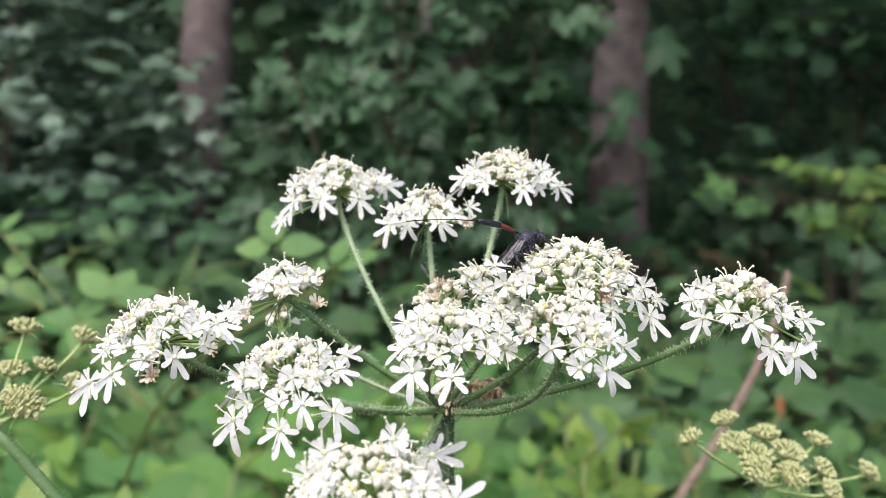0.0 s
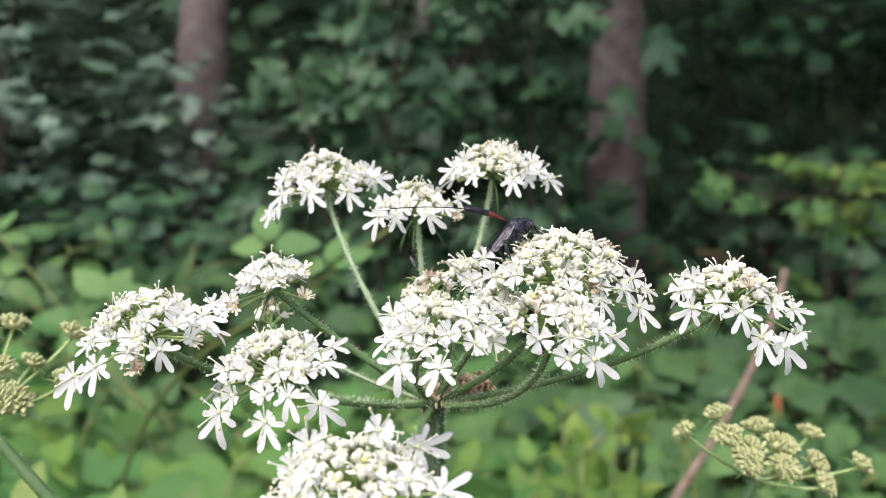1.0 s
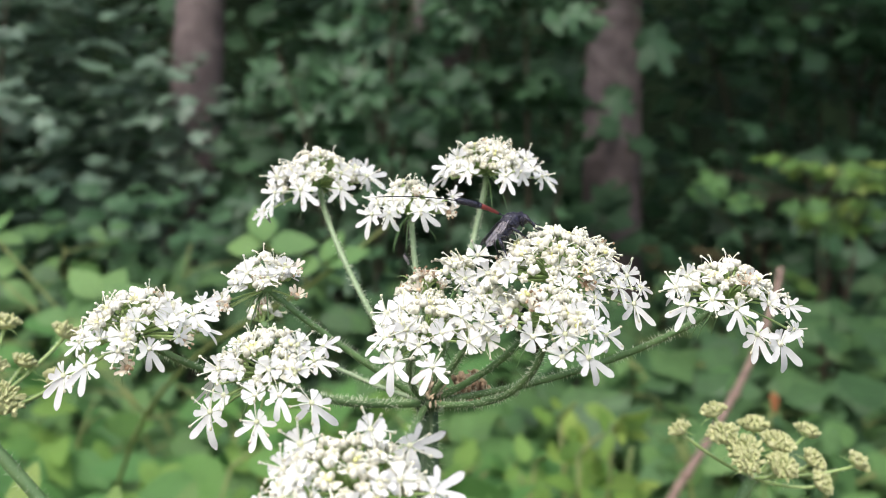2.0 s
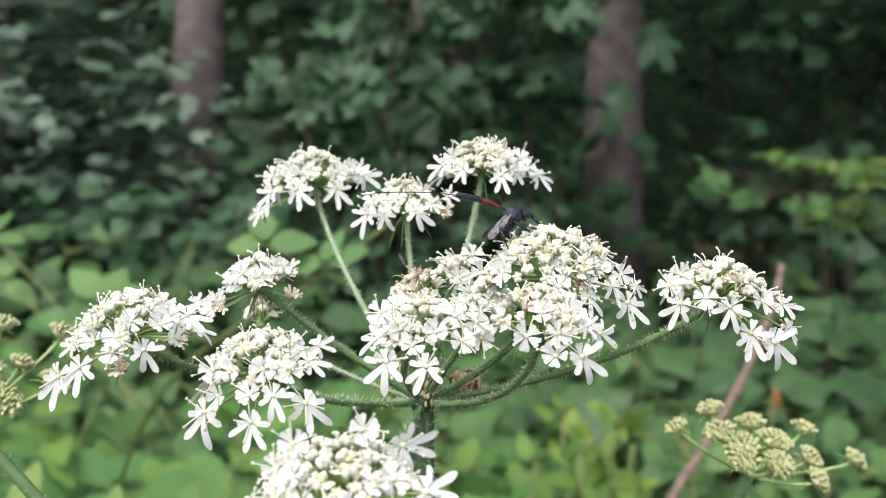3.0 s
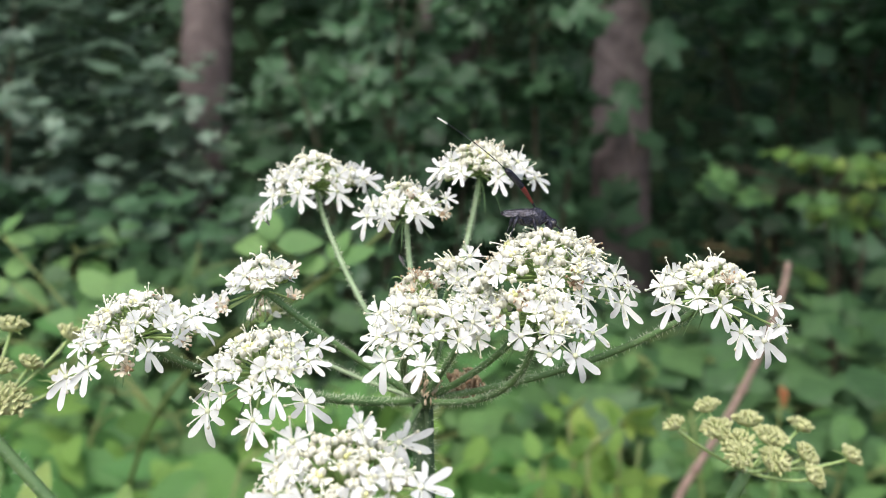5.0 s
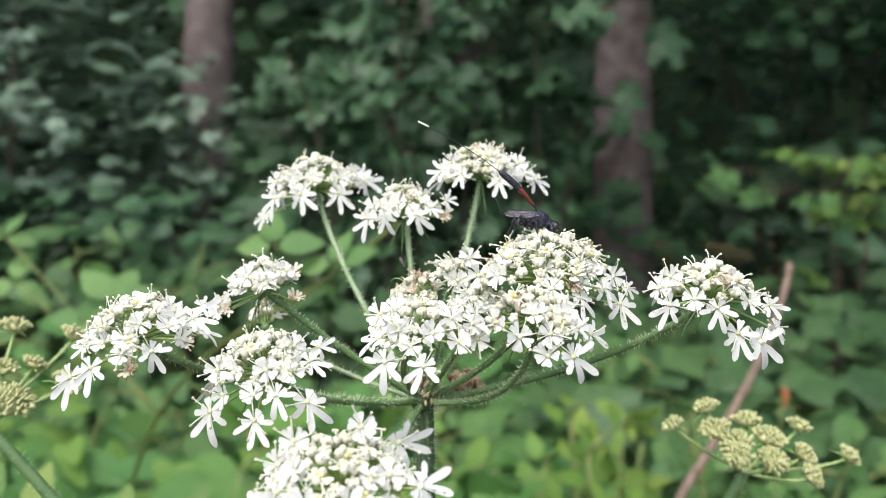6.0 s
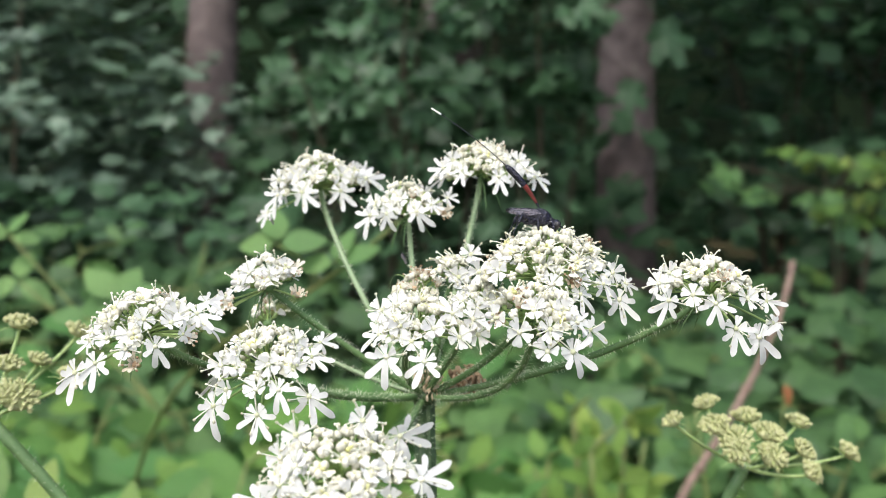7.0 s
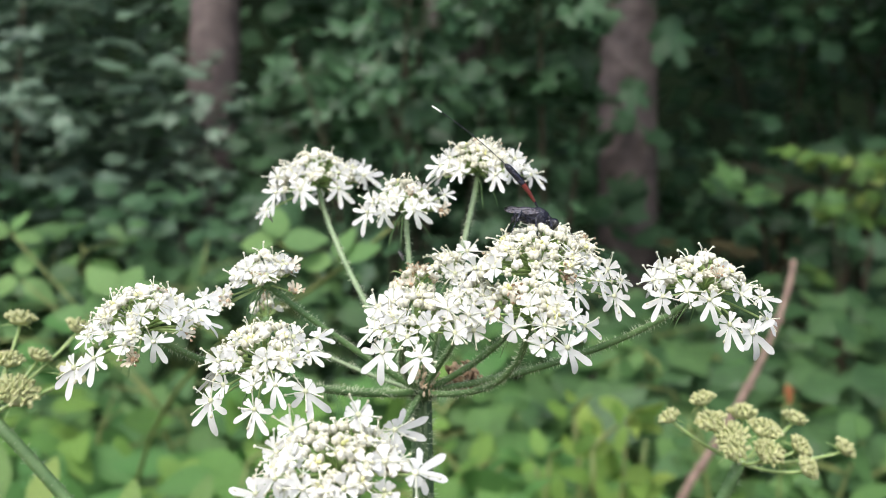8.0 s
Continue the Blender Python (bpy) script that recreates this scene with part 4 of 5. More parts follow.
def hogweed():
    plant = empty("hogweed", (0.0, 0.175, 0.0))
    tagged(plant, "flowering hogweed with white umbel on hairy green rays", "flower")
    rng = random.Random(2)
    off = Vector(plant.location)
    path = bezier((-0.02, 0.30, -0.03), (-0.01, 0.24, 0.5), (0.0, 0.172, 1.0), HUB, 30)
    radii = [0.0055 - 0.0038 * i / 30 for i in range(31)]
    bm = bmesh.new()
    pts = [p - off for p in path]
    tube(bm, pts, radii, 40)
    for k, v in enumerate(bm.verts):
        p = pts[k // 40]
        v.co = p + (v.co - p) * (1.06 if k % 4 < 2 else 0.90)
    blob(bm, pts[-1], (2.4 * MM, 2.4 * MM, 1.8 * MM), 0, 12, 8)
    hairs(bm, pts[24:], radii[24:], 2600, 1.5 * MM, rng)
    part("stem", bm, [STEM, HAIR], plant, "hairy green stem")
    # base, axis, radius and height of each umbellet; ray's bend (sideways sag); seed; its florets
    heads = [
        ((-20.3, 25.1, 35.4), (-0.12, -0.05, 0.98), 7.8, 6.0, (-3, 0, 0), 101, {"skirt": 5, "sag": 1.0, "dense": 0.76,
            "outer": [(-2.3, -8.1, -0.4, -60, 1.07), (-7.4, -5.1, -1.0, -118, 0.98), (-10.1, -0.5, -4.4, -125, 0.79), (4.9, -7.8, -0.3, -70, 0.96), (9.3, -3.2, 1.9, -15, 1.04), (8.4, 0.3, 2.9, 12, 0.7)],
            "front": [(4.7, -5.0, 2.5), (0.1, -5.9, 2.5), (-3.5, -5.9, 2.0), (-7.4, -2.6, 1.9), (7.2, -2.3, 3.4)]}),
        ((-2.8, 11.8, 31.0), (-0.04, -0.10, 0.98), 5.8, 4.8, (0, 0, 0), 203, {"skirt": 4, "sag": 0.9,
            "outer": [(1.9, -7.0, 0.7, -58, 1.01), (-6.5, -4.4, 0.0, -122, 0.94), (-3.4, -6.5, 0.4, -95, 0.80), (7.3, -2.4, 2.8, 10, 0.65), (4.5, -6.0, 1.8, -30, 0.58)],
            "front": [(-5.7, -3.1, 2.0), (-1.2, -4.5, 2.8)], "faded": [(6.7, -2.2, 0.1)]}),
        ((10.8, 15.5, 37.7), (0.05, -0.05, 0.98), 6.7, 5.0, (1, 0, 0), 103, {"buds": 0.75, "sag": 1.05, "dense": 0.85, "skirt": 10,
            "outer": [(2.9, -7.6, -0.3, -88, 0.86), (-7.0, -5.4, 1.4, 195, 0.87), (-3.6, -7.5, 0.9, -100, 0.72), (5.5, -6.3, 0.4, -65, 0.73), (9.8, 0.0, -0.6, -30, 0.95)],
            "front": [(6.6, -2.8, 2.4), (8.0, -0.3, 0.7), (-5.3, -3.7, 2.8)]}),
        ((-24.8, -8.3, 20.3), (-0.10, -0.10, 0.98), 5.0, 4.6, (0, 0, -1), 104, {"spent": 0.04, "buds": 0.4, "dense": 0.7,
            "front": [(-6.8, -1, -1.6), (-7.6, -1, -2.8), (-4.2, -3, 1.6), (-2.4, -4, 3.0), (0.8, -4.4, 2.2), (3.4, -3, 3.6)], "faded": [(-6.0, -2, -2.4), (4.9, -2, -0.9), (4.4, -1, 3.0)]}),
        ((-39.4, -28.0, 16.2), (-0.06, -0.08, 0.98), 8.0, 5.6, (-3, 0, -4), 105, {"dense": 0.62, "buds": 0.7,
            "outer": [(-9.7, -2.3, -4.8, -112, 1.13), (-5.2, -6.7, -2.6, -105, 0.94), (3.9, -8.9, 0.0, -70, 0.87), (8.2, -2.6, 3.5, -22, 0.82), (7.4, -7.5, 1.4, 12, 0.62), (-6.2, -5.6, 0.3, 195, 0.67), (8.9, -0.3, 4.8, 5, 0.65)],
            "front": [(5.7, -3.1, 3.4), (-0.1, -7.2, 1.5), (-0.6, -7.3, -0.6), (4.3, -0.6, 4.7)], "faded": [(7.4, -5.5, 0.6), (0.7, -7.7, -2.7)]}),
        ((-21.2, -31.3, 11.2), (-0.10, -0.12, 0.98), 6.6, 5.6, (-2, 0, -2.5), 106, {"dense": 0.70, "buds": 0.6,
            "outer": [(0.0, -9.2, -3.8, -82, 0.95), (2.9, -8.9, -0.5, -78, 0.89), (-6.5, -6.3, -3.2, -108, 1.07), (6.8, -7.6, -1.8, -68, 1.02), (6.9, -4.8, 3.1, -22, 0.75), (7.6, -0.6, 4.3, 2, 0.68)],
            "front": [(-4.8, -5.8, -1.1), (-0.4, -7.5, -0.7), (4.7, -6.8, 2.2), (-3.2, -6.4, 2.0), (-5.6, -4.8, 2.1), (1.4, -7.4, 2.6), (4.2, -0.6, 4.5)]}),
        ((-8.4, -54.2, 2.1), (0.0, -0.10, 0.98), 9.0, 5.8, (-3, -6, -7), 107, {"dense": 0.62, "rear": 0.0, "buds": 0.75,
            "outer": [(9.6, -5.3, 2.2, 14, 1.11), (7.0, -0.6, 6.1, -10, 1.01), (-9.3, -4.7, -0.2, 192, 0.97), (-6.5, -7.1, 2.3, 200, 0.86)],
            "front": [(-7.2, -1.6, 3.9), (-5.4, -0.7, 6.4), (6.0, -4.2, 3.3), (1.5, -8.2, 1.4), (-3.3, -7.4, 1.2), (6.1, -6.7, 0.2), (-5.0, -3.7, 3.6), (3.9, -5.7, 3.5), (2.6, -0.5, 8.0), (-0.7, -8.2, 0.5)]}),
        ((19.5, -17.5, 21.9), (-0.02, -0.14, 0.97), 9.8, 6.9, (4, 0, -2), 108, {"dense": 0.78, "buds": 0.5,
            "outer": [(8.0, -6.2, 0.2, -62, 0.81), (11.0, -2.0, -2.8, -70, 1.06), (4.3, -8.7, -0.9, -80, 0.79), (12.2, 0.0, -0.5, -35, 0.61)],
            "front": [(-4.9, -2.4, 4.1), (-0.5, -5.8, 3.0), (-7.5, -4.9, 2.3), (-10.2, 0.1, 1.6), (5.6, -4.7, 2.6), (10.4, 0.2, 1.1)], "faded": [(3.2, -7.5, 0.9)]}),
        ((16.6, -30.5, 17.7), (0.05, -0.15, 0.97), 6.2, 4.6, (5, 0, -6), 112, {"buds": 0.7,
            "outer": [(4.9, -5.7, -3.3, -42, 1.08), (7.7, -2.4, -0.8, -12, 0.93), (5.5, -4.9, 0.7, -28, 0.62)],
            "front": [(-2.4, -6.0, -0.4), (1.8, -5.8, -0.1), (1.4, -6.2, -3.0), (-5.6, -3.9, 1.3), (-0.4, -5.0, 2.5), (3.9, -4.4, 2.1)], "faded": [(-1.7, -1.9, 3.8)]}),
        ((0.3, -25.8, 15.3), (-0.10, -0.15, 0.97), 6.2, 4.8, (-4, 3, -1), 109, {"buds": 0.65,
            "outer": [(-5.7, -5.6, 1.1, 186, 0.81), (-4.6, -6.6, -1.9, -112, 1.11), (0.8, -7.9, -2.4, -122, 0.99), (4.8, -2.8, 3.5, 132, 0.87)],
            "front": [(-1.0, -6.4, 0.2), (-2.6, -5.8, 2.3), (2.1, -6.1, 1.9), (5.7, -4.2, 0.3), (8.5, 0.0, -0.1), (7.8, 0.2, 2.2), (-5.6, -1.2, 3.9), (-3.3, -0.7, 4.5)]}),
        ((0.0, -3.3, 18.2), (-0.2, -0.35, 0.9), 4.2, 3.0, (0, -2, -2), 110, {"spent": 0.45, "dense": 0.7}),
        ((5.0, -6.5, 21.0), (0.15, -0.1, 0.95), 2.8, 3.4, (0, -2, -2), 115, {"spent": 0.1, "front": [(1.2, -3.0, 0.8), (3.2, -0.6, 4.2)]}),
        ((9.6, -15.5, 17.2), (0.0, -0.25, 0.95), 4.6, 3.6, (0, 0, 0), 116, {"spent": 0.05, "buds": 0.3}),
        ((43.7, -21.6, 19.9), (0.10, -0.08, 0.98), 6.8, 4.6, (4, 0, -3), 111, {"dense": 0.66, "buds": 0.7,
            "outer": [(-7.4, -6.3, 0.2, -138, 0.96), (-1.1, -8.1, -0.1, -92, 0.90), (1.9, -7.7, -3.8, -75, 1.00), (5.8, -5.6, -5.5, -48, 1.19), (7.5, -3.5, -0.5, -32, 0.71), (9.5, -0.3, -4.3, -42, 0.77)],
            "front": [(-4.0, -6.5, 1.0), (4.3, -4.8, 0.2), (-8.0, -2.0, 2.1), (-6.4, -1.7, 3.7), (2.4, -3.8, 3.0)]}),
        ((-29.1, 13.1, 11.0), (-0.2, 0.1, 0.97), 2.2, 3.6, (0, 0, -2), 113, {"spent": 0.4, "dense": 0.2}),
    ]
    for rel, axis, radius, dome, bend, seed, more in heads:
        base = HUB + Vector(rel) * MM
        bend = Vector(bend) * MM
        ray = bezier(HUB, HUB.lerp(base, 0.35) + bend * 0.9, HUB.lerp(base, 0.72) + bend, base, 22)
        ray = [p - off for p in ray]
        upright = rel[1] > 9
        rr = [((0.54 if upright else 0.57) - 0.08 * i / 22) * MM * (0.7 if radius < 4.5 else 1.0) for i in range(23)]
        bm = bmesh.new()
        tube(bm, ray, rr, 10)
        hairs(bm, ray, rr, int(11.0 * (base - HUB).length / MM), 0.8 * MM, rng)
        # Back rays get the paler stalk that holds sky light in its colour.
        part("ray", bm, [SKYLIT_STALK if upright else STALK, HAIR], plant, "hairy ray, paler from sky light in its colour" if upright else "")
        umbellet(plant, base, axis, radius * MM, dome * MM, seed, **more)
    # curled green bract beside the fading cluster
    bm = bmesh.new()
    root = HUB + Vector((-1.0, -3.5, 18.0)) * MM - off
    curl = bezier(root, root + Vector((-1.5, 0, 4)) * MM, root + Vector((-4.2, 0, 5.0)) * MM, root + Vector((-4.4, 0, 1.2)) * MM, 12)
    rows = [[bm.verts.new(p + Vector((0.15 * s * s, s, 0.2 * abs(s))) * 0.75 * MM * (1.05 - k / 14)) for s in (-1, 0, 1)] for k, p in enumerate(curl)]
    for p, q in zip(rows, rows[1:]):
        for k in range(2):
            bm.faces.new((p[k], p[k + 1], q[k + 1], q[k]))
    part("bract", bm, PALE_STALK, plant, "curled green bract")
    # withered middle head and dry bracts at the joint
    bm = bmesh.new()
    base = HUB + Vector((7.4, 8.1, 1.0)) * MM - off
    for k in range(90):
        p = base + Vector((rng.gauss(0, 1.3), rng.gauss(0, 1.2), rng.gauss(0, 1.0))) * MM
        blob(bm, p, (1.1 * MM, 0.25 * MM, 0.5 * MM), 0, 6, 4, pose(0, 0, 0, rng.uniform(0, 180), rng.uniform(0, 180), rng.uniform(0, 180)))
    tube(bm, bezier(HUB - off, HUB - off + Vector((0.003, 0.003, 0.0005)), base, base, 6), 0.4 * MM, 6)
    part("withered_umbellet", one_piece(bm), WITHERED, plant, "small withered brown flower cluster")
    bm = bmesh.new()
    for k in range(70):
        p = HUB - off + Vector((rng.gauss(0.8, 0.9), rng.gauss(-1.4, 0.7), rng.gauss(3.0, 1.3))) * MM
        blob(bm, p, (0.75 * MM, 0.16 * MM, 0.3 * MM), 0, 6, 4, pose(0, 0, 0, rng.uniform(0, 180), rng.uniform(0, 180), rng.uniform(0, 180)))
    part("dry_bract", one_piece(bm), WITHERED, plant, "dry brown bracts at the joint")
    return plant


HOGWEED = hogweed()


def seed_umbel(plant, hub, bends, root, clusters, label, seed):
    """A side branch of the hogweed gone to seed: stalk, rays and knobbly clusters of young fruits."""
    rng = random.Random(seed)
    off = Vector(plant.location)
    hub = Vector(hub) - off
    path = bezier(Vector(root) - off, Vector(bends[0]) - off, Vector(bends[1]) - off, hub, 24)
    radii = [(1.7 - 0.5 * i / 24) * MM for i in range(25)]
    bm = bmesh.new()
    tube(bm, path, radii, 12)
    hairs(bm, path[8:], radii[8:], 500, 1.1 * MM, rng)
    branch = part("seed_umbel", bm, [STALK, HAIR], plant, label)
    for at, size in clusters:
        at, size = Vector(at) - off, size * 0.97
        bm = bmesh.new()
        away = (at - hub).normalized() + Vector((0, -0.15, 0.8))
        foot = at - away.normalized() * size * 0.55
        ray = bezier(hub, hub.lerp(foot, 0.35) + Vector((0, 0, -0.001)), hub.lerp(foot, 0.75) + Vector((0, 0, -0.001)), foot, 10)
        tube(bm, ray, 0.34 * MM, 8)
        hairs(bm, ray, [0.34 * MM] * 11, 70, 0.6 * MM, rng)
        part("ray", bm, [PALE_STALK, HAIR], branch)
        bm = bmesh.new()
        blob(bm, (0, 0, -size * 0.5), (0.5 * MM, 0.5 * MM, 0.4 * MM), 1, 8, 5)
        blob(bm, (0, 0, -size * 0.12), (size * 0.8, size * 0.8, size * 0.36), 0, 12, 6)
        n = int(10 + 3.4 * (size / MM) ** 2)
        for i in range(n):
            f = math.sqrt((i + 0.5) / n)
            a = i * 2.39996 + rng.uniform(-0.2, 0.2)
            p = Vector((size * f * math.cos(a), size * f * math.sin(a), size * 0.45 * (1 - f * f) + rng.uniform(-0.3, 0.3) * MM))
            up = Vector((p.x, p.y, size * 0.8)).normalized()
            k = rng.uniform(0.6, 1.1)
            blob(bm, p, (0.5 * MM * k, 0.4 * MM * k, 0.55 * MM * k), 0, 7, 5, aim(up))
            side = up.orthogonal().normalized() * 0.22 * MM
            for s in (-1, 1):
                blob(bm, p + up * 0.5 * MM * k + side * s, (0.26 * MM, 0.26 * MM, 0.26 * MM), 0, 6, 4)
            tube(bm, [Vector((0, 0, -size * 0.5)), p * 0.6, p], 0.13 * MM, 4, 1, caps=False)
        for k in range(3):
            a = rng.uniform(0, 6.28)
            d = Vector((math.cos(a), math.sin(a), -0.5))
            tube(bm, [Vector((0, 0, -size * 0.4)), d * size * 0.9, d * size * 1.5], [0.15 * MM, 0.1 * MM, 0.02 * MM], 4, 1)
        part("fruiting_umbellet", one_piece(bm), [FRUIT, PALE_STALK], branch, "knobbly cluster of cream-green young fruits", at=Matrix.Translation(at) @ aim(away))


seed_umbel(HOGWEED, spot(-0.436, -0.168, 0.198), ((0.0, 0.19, 1.14), (-0.045, 0.19, 1.205)), (0.001, 0.19, 1.06), [(spot(a, b, d), s * MM) for a, b, d, s in [
    (-0.402, -0.075, 0.207, 3.0), (-0.344, -0.084, 0.21, 2.9), (-0.384, -0.112, 0.205, 2.4), (-0.352, -0.131, 0.197, 2.8), (-0.414, -0.116, 0.198, 2.8), (-0.405, -0.148, 0.192, 4.2), (-0.45, -0.10, 0.2, 4.0), (-0.46, -0.16, 0.185, 4.0)]],
    "side branch with a hogweed head gone to green-yellow seed", 71)
seed_umbel(HOGWEED, spot(0.308, -0.228, 0.213), ((0.005, 0.21, 1.13), (0.05, 0.21, 1.20)), (0.0, 0.185, 1.05), [(spot(a + 0.005, b, d), s * MM) for a, b, d, s in [
    (0.234, -0.181, 0.212, 2.2), (0.266, -0.164, 0.216, 2.7), (0.275, -0.186, 0.208, 3.2), (0.305, -0.178, 0.218, 3.2), (0.296, -0.200, 0.205, 3.4), (0.328, -0.195, 0.212, 3.6),
    (0.355, -0.184, 0.222, 2.6), (0.332, -0.218, 0.206, 3.2), (0.362, -0.212, 0.212, 2.8), (0.404, -0.214, 0.219, 2.7), (0.370, -0.234, 0.208, 2.7), (0.30, -0.214, 0.200, 2.9)]],
    "side branch with a hogweed head gone to cream-green seed", 72)


# ---- wasp ----
UNIT = 0.00112


def wasp():
    """A slender dark wasp: head towards +x, back towards +z, thorax at the origin."""
    w = empty("wasp", (0.0136, 0.1557, 1.290))
    tagged(w, "slender black wasp with red-banded raised abdomen on the flower", "wasp")
    bm = bmesh.new()
    blob(bm, (0.3 * UNIT, 0, 0.1 * UNIT), (1.6 * UNIT, 1.1 * UNIT, 1.28 * UNIT), 0, 16, 10)
    blob(bm, (-1.2 * UNIT, 0, -0.05 * UNIT), (1.25 * UNIT, 0.98 * UNIT, 1.12 * UNIT), 0, 14, 9)
    blob(bm, (1.3 * UNIT, 0, 0.55 * UNIT), (0.55 * UNIT, 0.6 * UNIT, 0.4 * UNIT), 0, 10, 6)
    blob(bm, (-0.7 * UNIT, 0, 0.75 * UNIT), (0.55 * UNIT, 0.55 * UNIT, 0.32 * UNIT), 0, 10, 6)
    for k in (-1, 1):
        blob(bm, (0.7 * UNIT, k * 0.6 * UNIT, -0.25 * UNIT), (0.75 * UNIT, 0.45 * UNIT, 0.75 * UNIT), 0, 10, 6)
        blob(bm, (-0.6 * UNIT, k * 0.55 * UNIT, -0.45 * UNIT), (0.7 * UNIT, 0.42 * UNIT, 0.6 * UNIT), 0, 10, 6)
        blob(bm, (-1.6 * UNIT, k * 0.4 * UNIT, -0.55 * UNIT), (0.6 * UNIT, 0.4 * UNIT, 0.5 * UNIT), 0, 10, 6)
    tube(bm, [(1.4 * UNIT, 0, 0.1 * UNIT), (2.0 * UNIT, 0, -0.15 * UNIT), (2.4 * UNIT, 0, -0.35 * UNIT)], [0.6 * UNIT, 0.42 * UNIT, 0.4 * UNIT], 10)
    part("thorax", one_piece(bm), CHITIN, w)
    bm = bmesh.new()
    blob(bm, (0.75 * UNIT, 0, -0.3 * UNIT), (0.72 * UNIT, 0.88 * UNIT, 0.82 * UNIT), 0, 14, 9, pose(0, 0, 0, 0, 20, 0))
    blob(bm, (0.95 * UNIT, 0, -0.95 * UNIT), (0.3 * UNIT, 0.4 * UNIT, 0.38 * UNIT), 0, 8, 6)
    head = part("head", bm, CHITIN, w, at=pose(2.0 * UNIT, 0, -0.15 * UNIT))
    for s in (-1, 1):
        bm = bmesh.new()
        blob(bm, (0.88 * UNIT, s * 0.60 * UNIT, -0.28 * UNIT), (0.42 * UNIT, 0.34 * UNIT, 0.62 * UNIT), 0, 12, 8)
        part("eye", bm, EYE_SKIN, head)
        bm = bmesh.new()
        tube(bm, bezier((1.35 * UNIT, s * 0.2 * UNIT, -0.2 * UNIT), (2.3 * UNIT, s * 0.4 * UNIT, -0.3 * UNIT), (3.2 * UNIT, s * 0.7 * UNIT, -0.55 * UNIT), (4.4 * UNIT, s * 1.0 * UNIT, -0.85 * UNIT), 12), [0.10 * UNIT] * 9 + [0.09 * UNIT, 0.08 * UNIT, 0.07 * UNIT, 0.04 * UNIT], 6)
        part("antenna", bm, CHITIN, head)
        # folded forewing
        bm = bmesh.new()
        n = 10
        rows = []
        for i in range(n + 1):
            t = i / n
            wid = 1.5 * UNIT * math.sin(math.pi * (0.12 + 0.60 * t)) ** 0.9 * (1.0 if t < 0.85 else math.sqrt(max(0.04, 1 - ((t - 0.85) / 0.155) ** 2)))
            c = Vector((0.6 * UNIT - 4.9 * UNIT * t, s * (0.75 + 0.45 * t) * UNIT, (0.85 - 0.35 * t) * UNIT))
            rows.append([bm.verts.new(c + Vector((0, s * wid * k * 0.62, -wid * k * 0.6 + 0.06 * UNIT * math.sin(9 * t + k * 3)))) for k in (-0.5, -0.15, 0.2, 0.5)])
        for a, b in zip(rows, rows[1:]):
            for k in range(3):
                bm.faces.new((a[k], a[k + 1], b[k + 1], b[k]))
        for k in range(4):
            tube(bm, [r[k].co.copy() for r in rows], (0.06 if k == 0 else 0.035) * UNIT, 4, 1)
        for i, k in ((3, 0), (5, 1), (6, 0), (7, 2), (8, 1)):
            tube(bm, [rows[i][k].co.copy(), rows[i + 1][k + 1].co.copy()], 0.03 * UNIT, 4, 1)
        part("wing", bm, [WING, CHITIN], w, "smoky folded wing")
        for x0, knee, foot, thick in ((1.1, (1.9, 1.5, -0.2), (2.4, 1.9, -2.3), 0.2), (-0.1, (-0.3, 2.0, -0.1), (0.2, 2.4, -2.5), 0.2), (-1.4, (-2.3, 1.5, 0.5), (-3.4, 1.9, -2.4), 0.3)):
            bm = bmesh.new()
            a, b, c = Vector((x0, s * 0.6, -0.6)) * UNIT, Vector((knee[0], s * knee[1], knee[2])) * UNIT, Vector((foot[0], s * foot[1], foot[2])) * UNIT
            k2 = b.lerp(c, 0.62)
            tube(bm, [a, a.lerp(b, 0.5), b], [0.24 * UNIT, thick * 1.15 * UNIT, 0.14 * UNIT], 7)
            tube(bm, [b, b.lerp(k2, 0.6), k2], [0.13 * UNIT, thick * 1.1 * UNIT, 0.13 * UNIT], 7)
            tube(bm, [k2, c, c + Vector((0.4, 0.0, -0.15)) * UNIT], [0.1 * UNIT, 0.08 * UNIT, 0.05 * UNIT], 5)
            part("leg", bm, CHITIN, w)
    # abdomen: along its own +x from the joint on the thorax's back
    bm = bmesh.new()
    n = 22
    pts = [Vector((8.1 * UNIT * i / n, 0, -0.35 * UNIT * math.sin(math.pi * i / n))) for i in range(n + 1)]
    rad = [(0.09 + 0.37 * (max(0.0, min(1.0, (i / n - 0.10) / 0.58)) ** 0.7) * (1 if i / n < 0.86 else math.sqrt(max(0.05, 1 - ((i / n - 0.86) / 0.145) ** 2)))) * UNIT * (1 + (0.03 if i % 4 == 0 else 0)) for i in range(n + 1)]
    tube(bm, pts, rad, 12)
    for f in bm.faces:
        x = f.calc_center_median().x / (8.1 * UNIT)
        f.material_index = 1 if 0.17 < x < 0.53 else 0
    ab = part("abdomen", bm, [CHITIN, CHITIN_RED], w, "club-shaped black abdomen with red middle")
    bm = bmesh.new()
    path = bezier((8.0 * UNIT, 0, 0.0), (12.4 * UNIT, 0, 0.7 * UNIT), (16.4 * UNIT, 0, 1.8 * UNIT), (20.5 * UNIT, 0, 3.3 * UNIT), 20)
    tube(bm, path, 0.06 * UNIT, 6)
    tube(bm, [path[17].lerp(path[18], 0.6), path[18], path[20] + (path[20] - path[19]) * 0.1], [0.13 * UNIT, 0.15 * UNIT, 0.11 * UNIT], 6, 1)
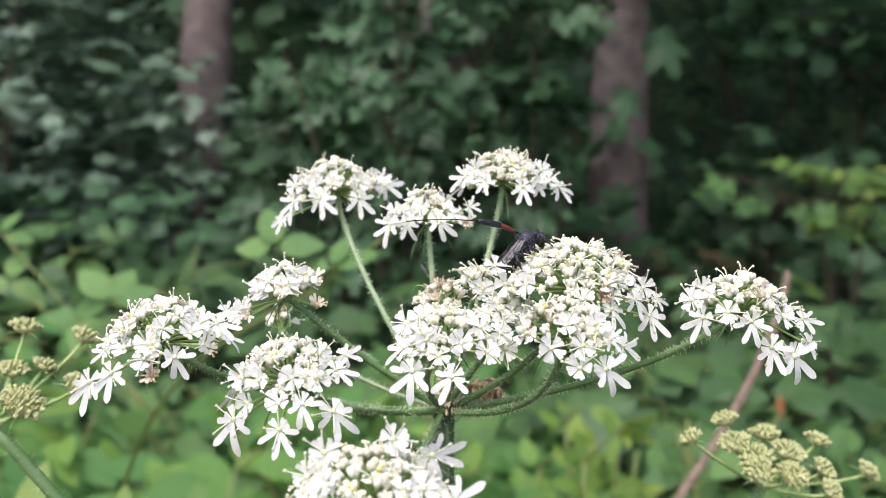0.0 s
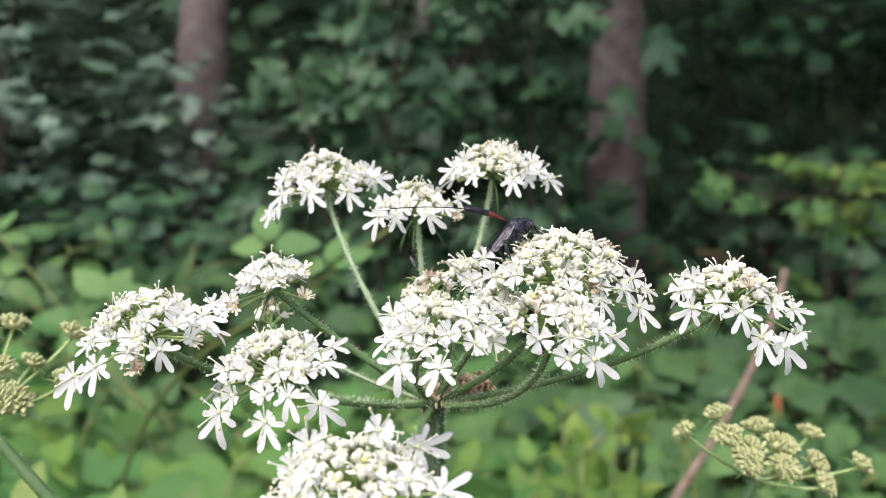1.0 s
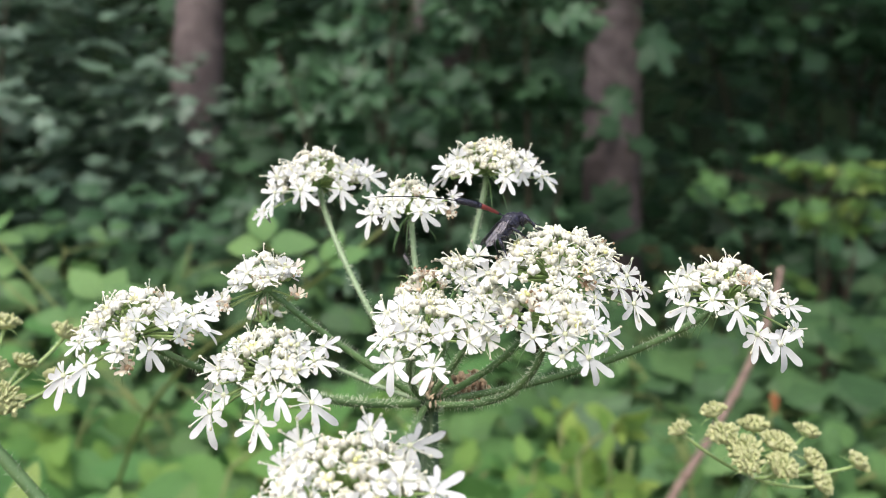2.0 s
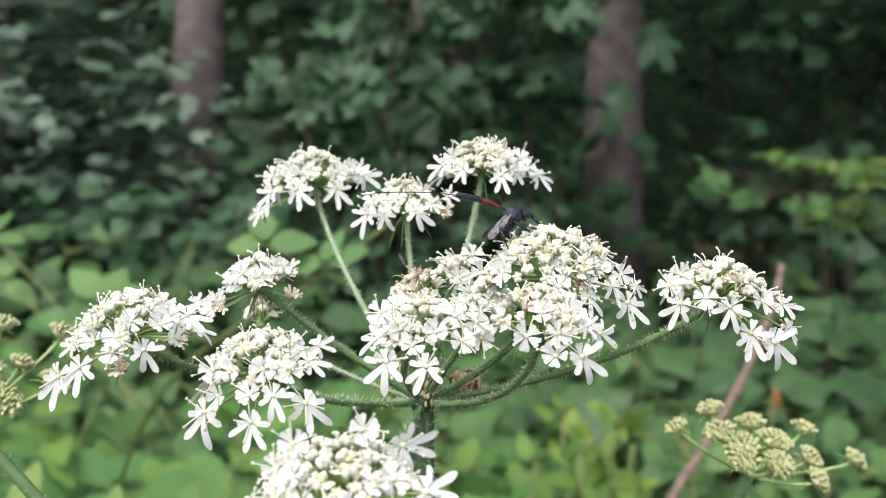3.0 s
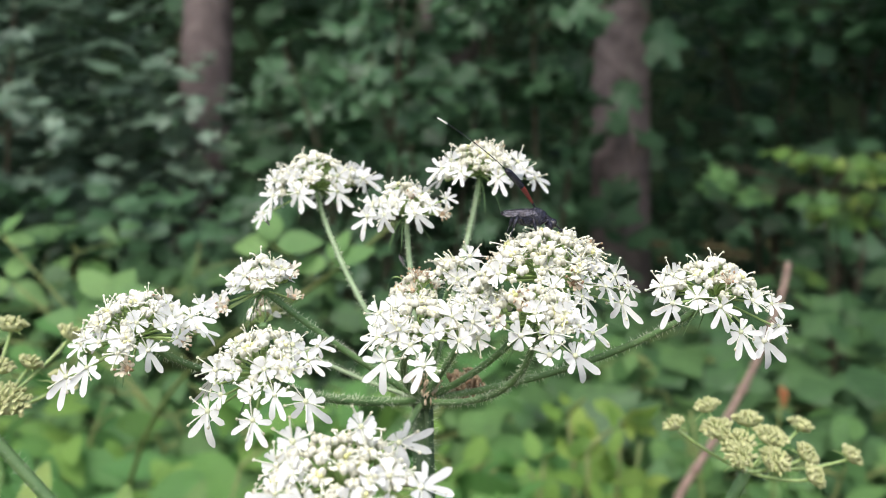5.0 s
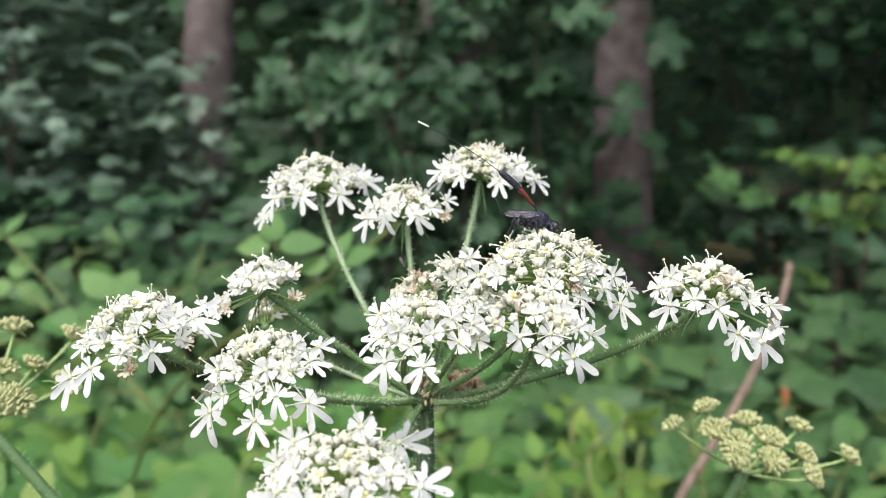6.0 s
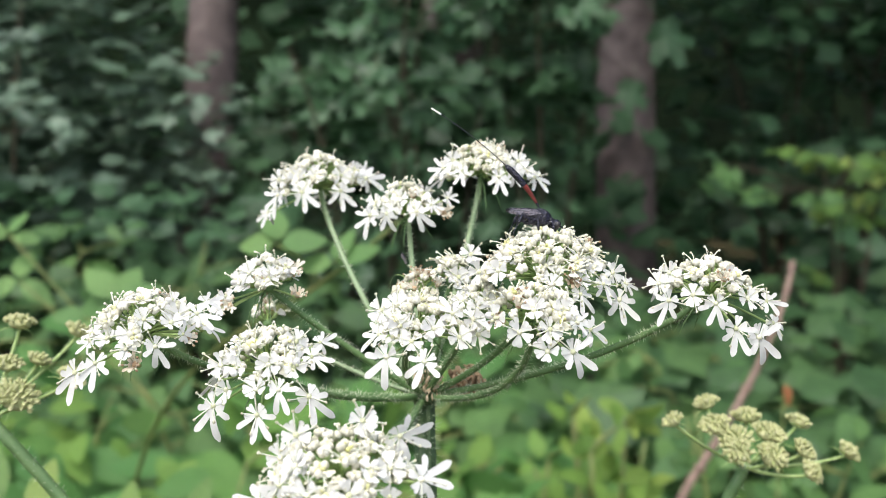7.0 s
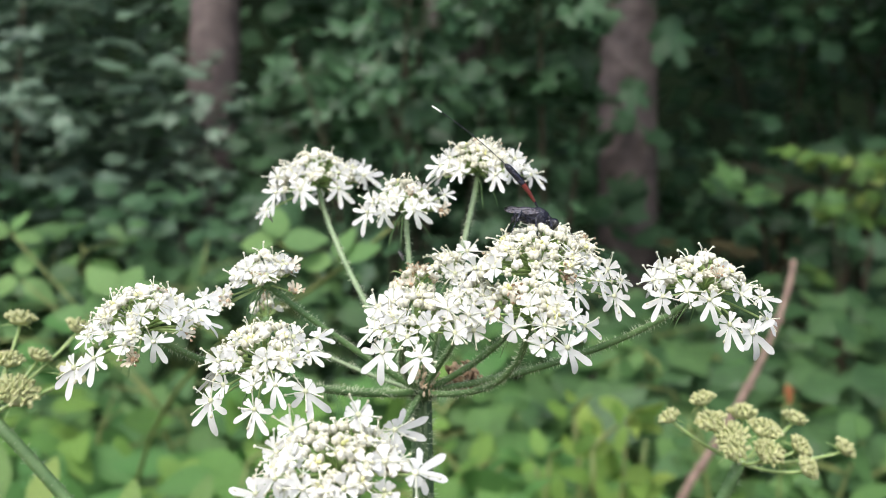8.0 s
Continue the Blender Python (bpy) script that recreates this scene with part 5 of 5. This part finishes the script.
    part("ovipositor", bm, [CHITIN, WHITE_TIP], ab, "long thread-like ovipositor with white tip")
    return w, ab, head


WASP, ABDOMEN, HEAD = wasp()


def gnat(at, size, turn, label):
    """A tiny grey midge with folded wings."""
    g = empty("gnat", at)
    tagged(g, label, "insect", "tiny insects on the flower")
    g.rotation_euler = [radians(a) for a in turn]
    bm = bmesh.new()
    blob(bm, (0, 0, 0), (size, size * 0.32, size * 0.32), 0, 10, 6)
    blob(bm, (size * 1.05, 0, -size * 0.1), (size * 0.3, size * 0.3, size * 0.3), 0, 8, 6)
    part("body", bm, GNAT, g)
    for s in (-1, 1):
        bm = bmesh.new()
        blob(bm, (-size * 0.3, s * size * 0.2, size * 0.3), (size * 0.95, size * 0.28, size * 0.05), 0, 10, 5, pose(0, 0, 0, s * 15, -8, s * 6))
        part("wing", bm, WING, g)


gnat(spot(-0.019, -0.018, 0.182), 0.9 * MM, (20, 60, 10), "tiny grey midge on a ray of the umbel")
gnat(spot(-0.151, 0.0215, 0.196), 0.7 * MM, (0, 50, 20), "tiny dark midge under a flower cluster")


def motions():
    # wasp: seconds; right and up per metre of depth; depth; heading in the picture plane; turn away; abdomen's direction and its turn away; the head's nod
    rows = [
        (0.0, 0.0790, 0.0060, 0.1560, 44, 15, 164, 36, -30),
        (0.5, 0.0786, 0.0085, 0.1560, 44, 15, 165, 36, -28),
        (1.0, 0.0794, 0.0088, 0.1560, 44, 15, 164, 34, -28),
        (1.5, 0.0786, 0.0095, 0.1560, 44, 15, 162, 32, -26),
        (3.0, 0.0882, 0.0172, 0.1560, 42, 15, 163, 24, -30),
        (3.5, 0.0928, 0.0178, 0.1560, 33, 10, 158, 26, -18),
        (4.0, 0.1015, 0.0200, 0.1560, 24, 8, 150, 30, -16),
        (4.5, 0.1095, 0.0200, 0.1560, 8, 5, 138, 44, -28),
        (6.0, 0.1170, 0.0198, 0.1560, -6, 5, 133, 8, -28),
        (7.0, 0.1188, 0.0186, 0.1560, -8, 5, 127, 6, -26),
        (8.0, 0.1212, 0.0165, 0.1560, -8, 5, 126, 6, -25),
    ]
    body, tail, face = [], [], []
    joint = Vector((0.5 * UNIT, 0, 0.85 * UNIT))
    for t, x, y, d, head, away, ab, ab_away, nod in rows:
        m = Matrix.Translation(spot(x, y, d)) @ pose(0, 0, 0, 0, 0, away) @ pose(0, 0, 0, 0, -head, 0)
        p = m @ joint
        want = Matrix.Translation(p) @ pose(0, 0, 0, 0, 0, ab_away) @ pose(0, 0, 0, 0, -ab, 0)
        body.append((t, m))
        tail.append((t, m.inverted() @ want))
        face.append((t, pose(2.0 * UNIT, 0, -0.15 * UNIT, 0, head - nod, 0)))
    walk(WASP, body)
    walk(ABDOMEN, tail)
    walk(HEAD, face)


motions()
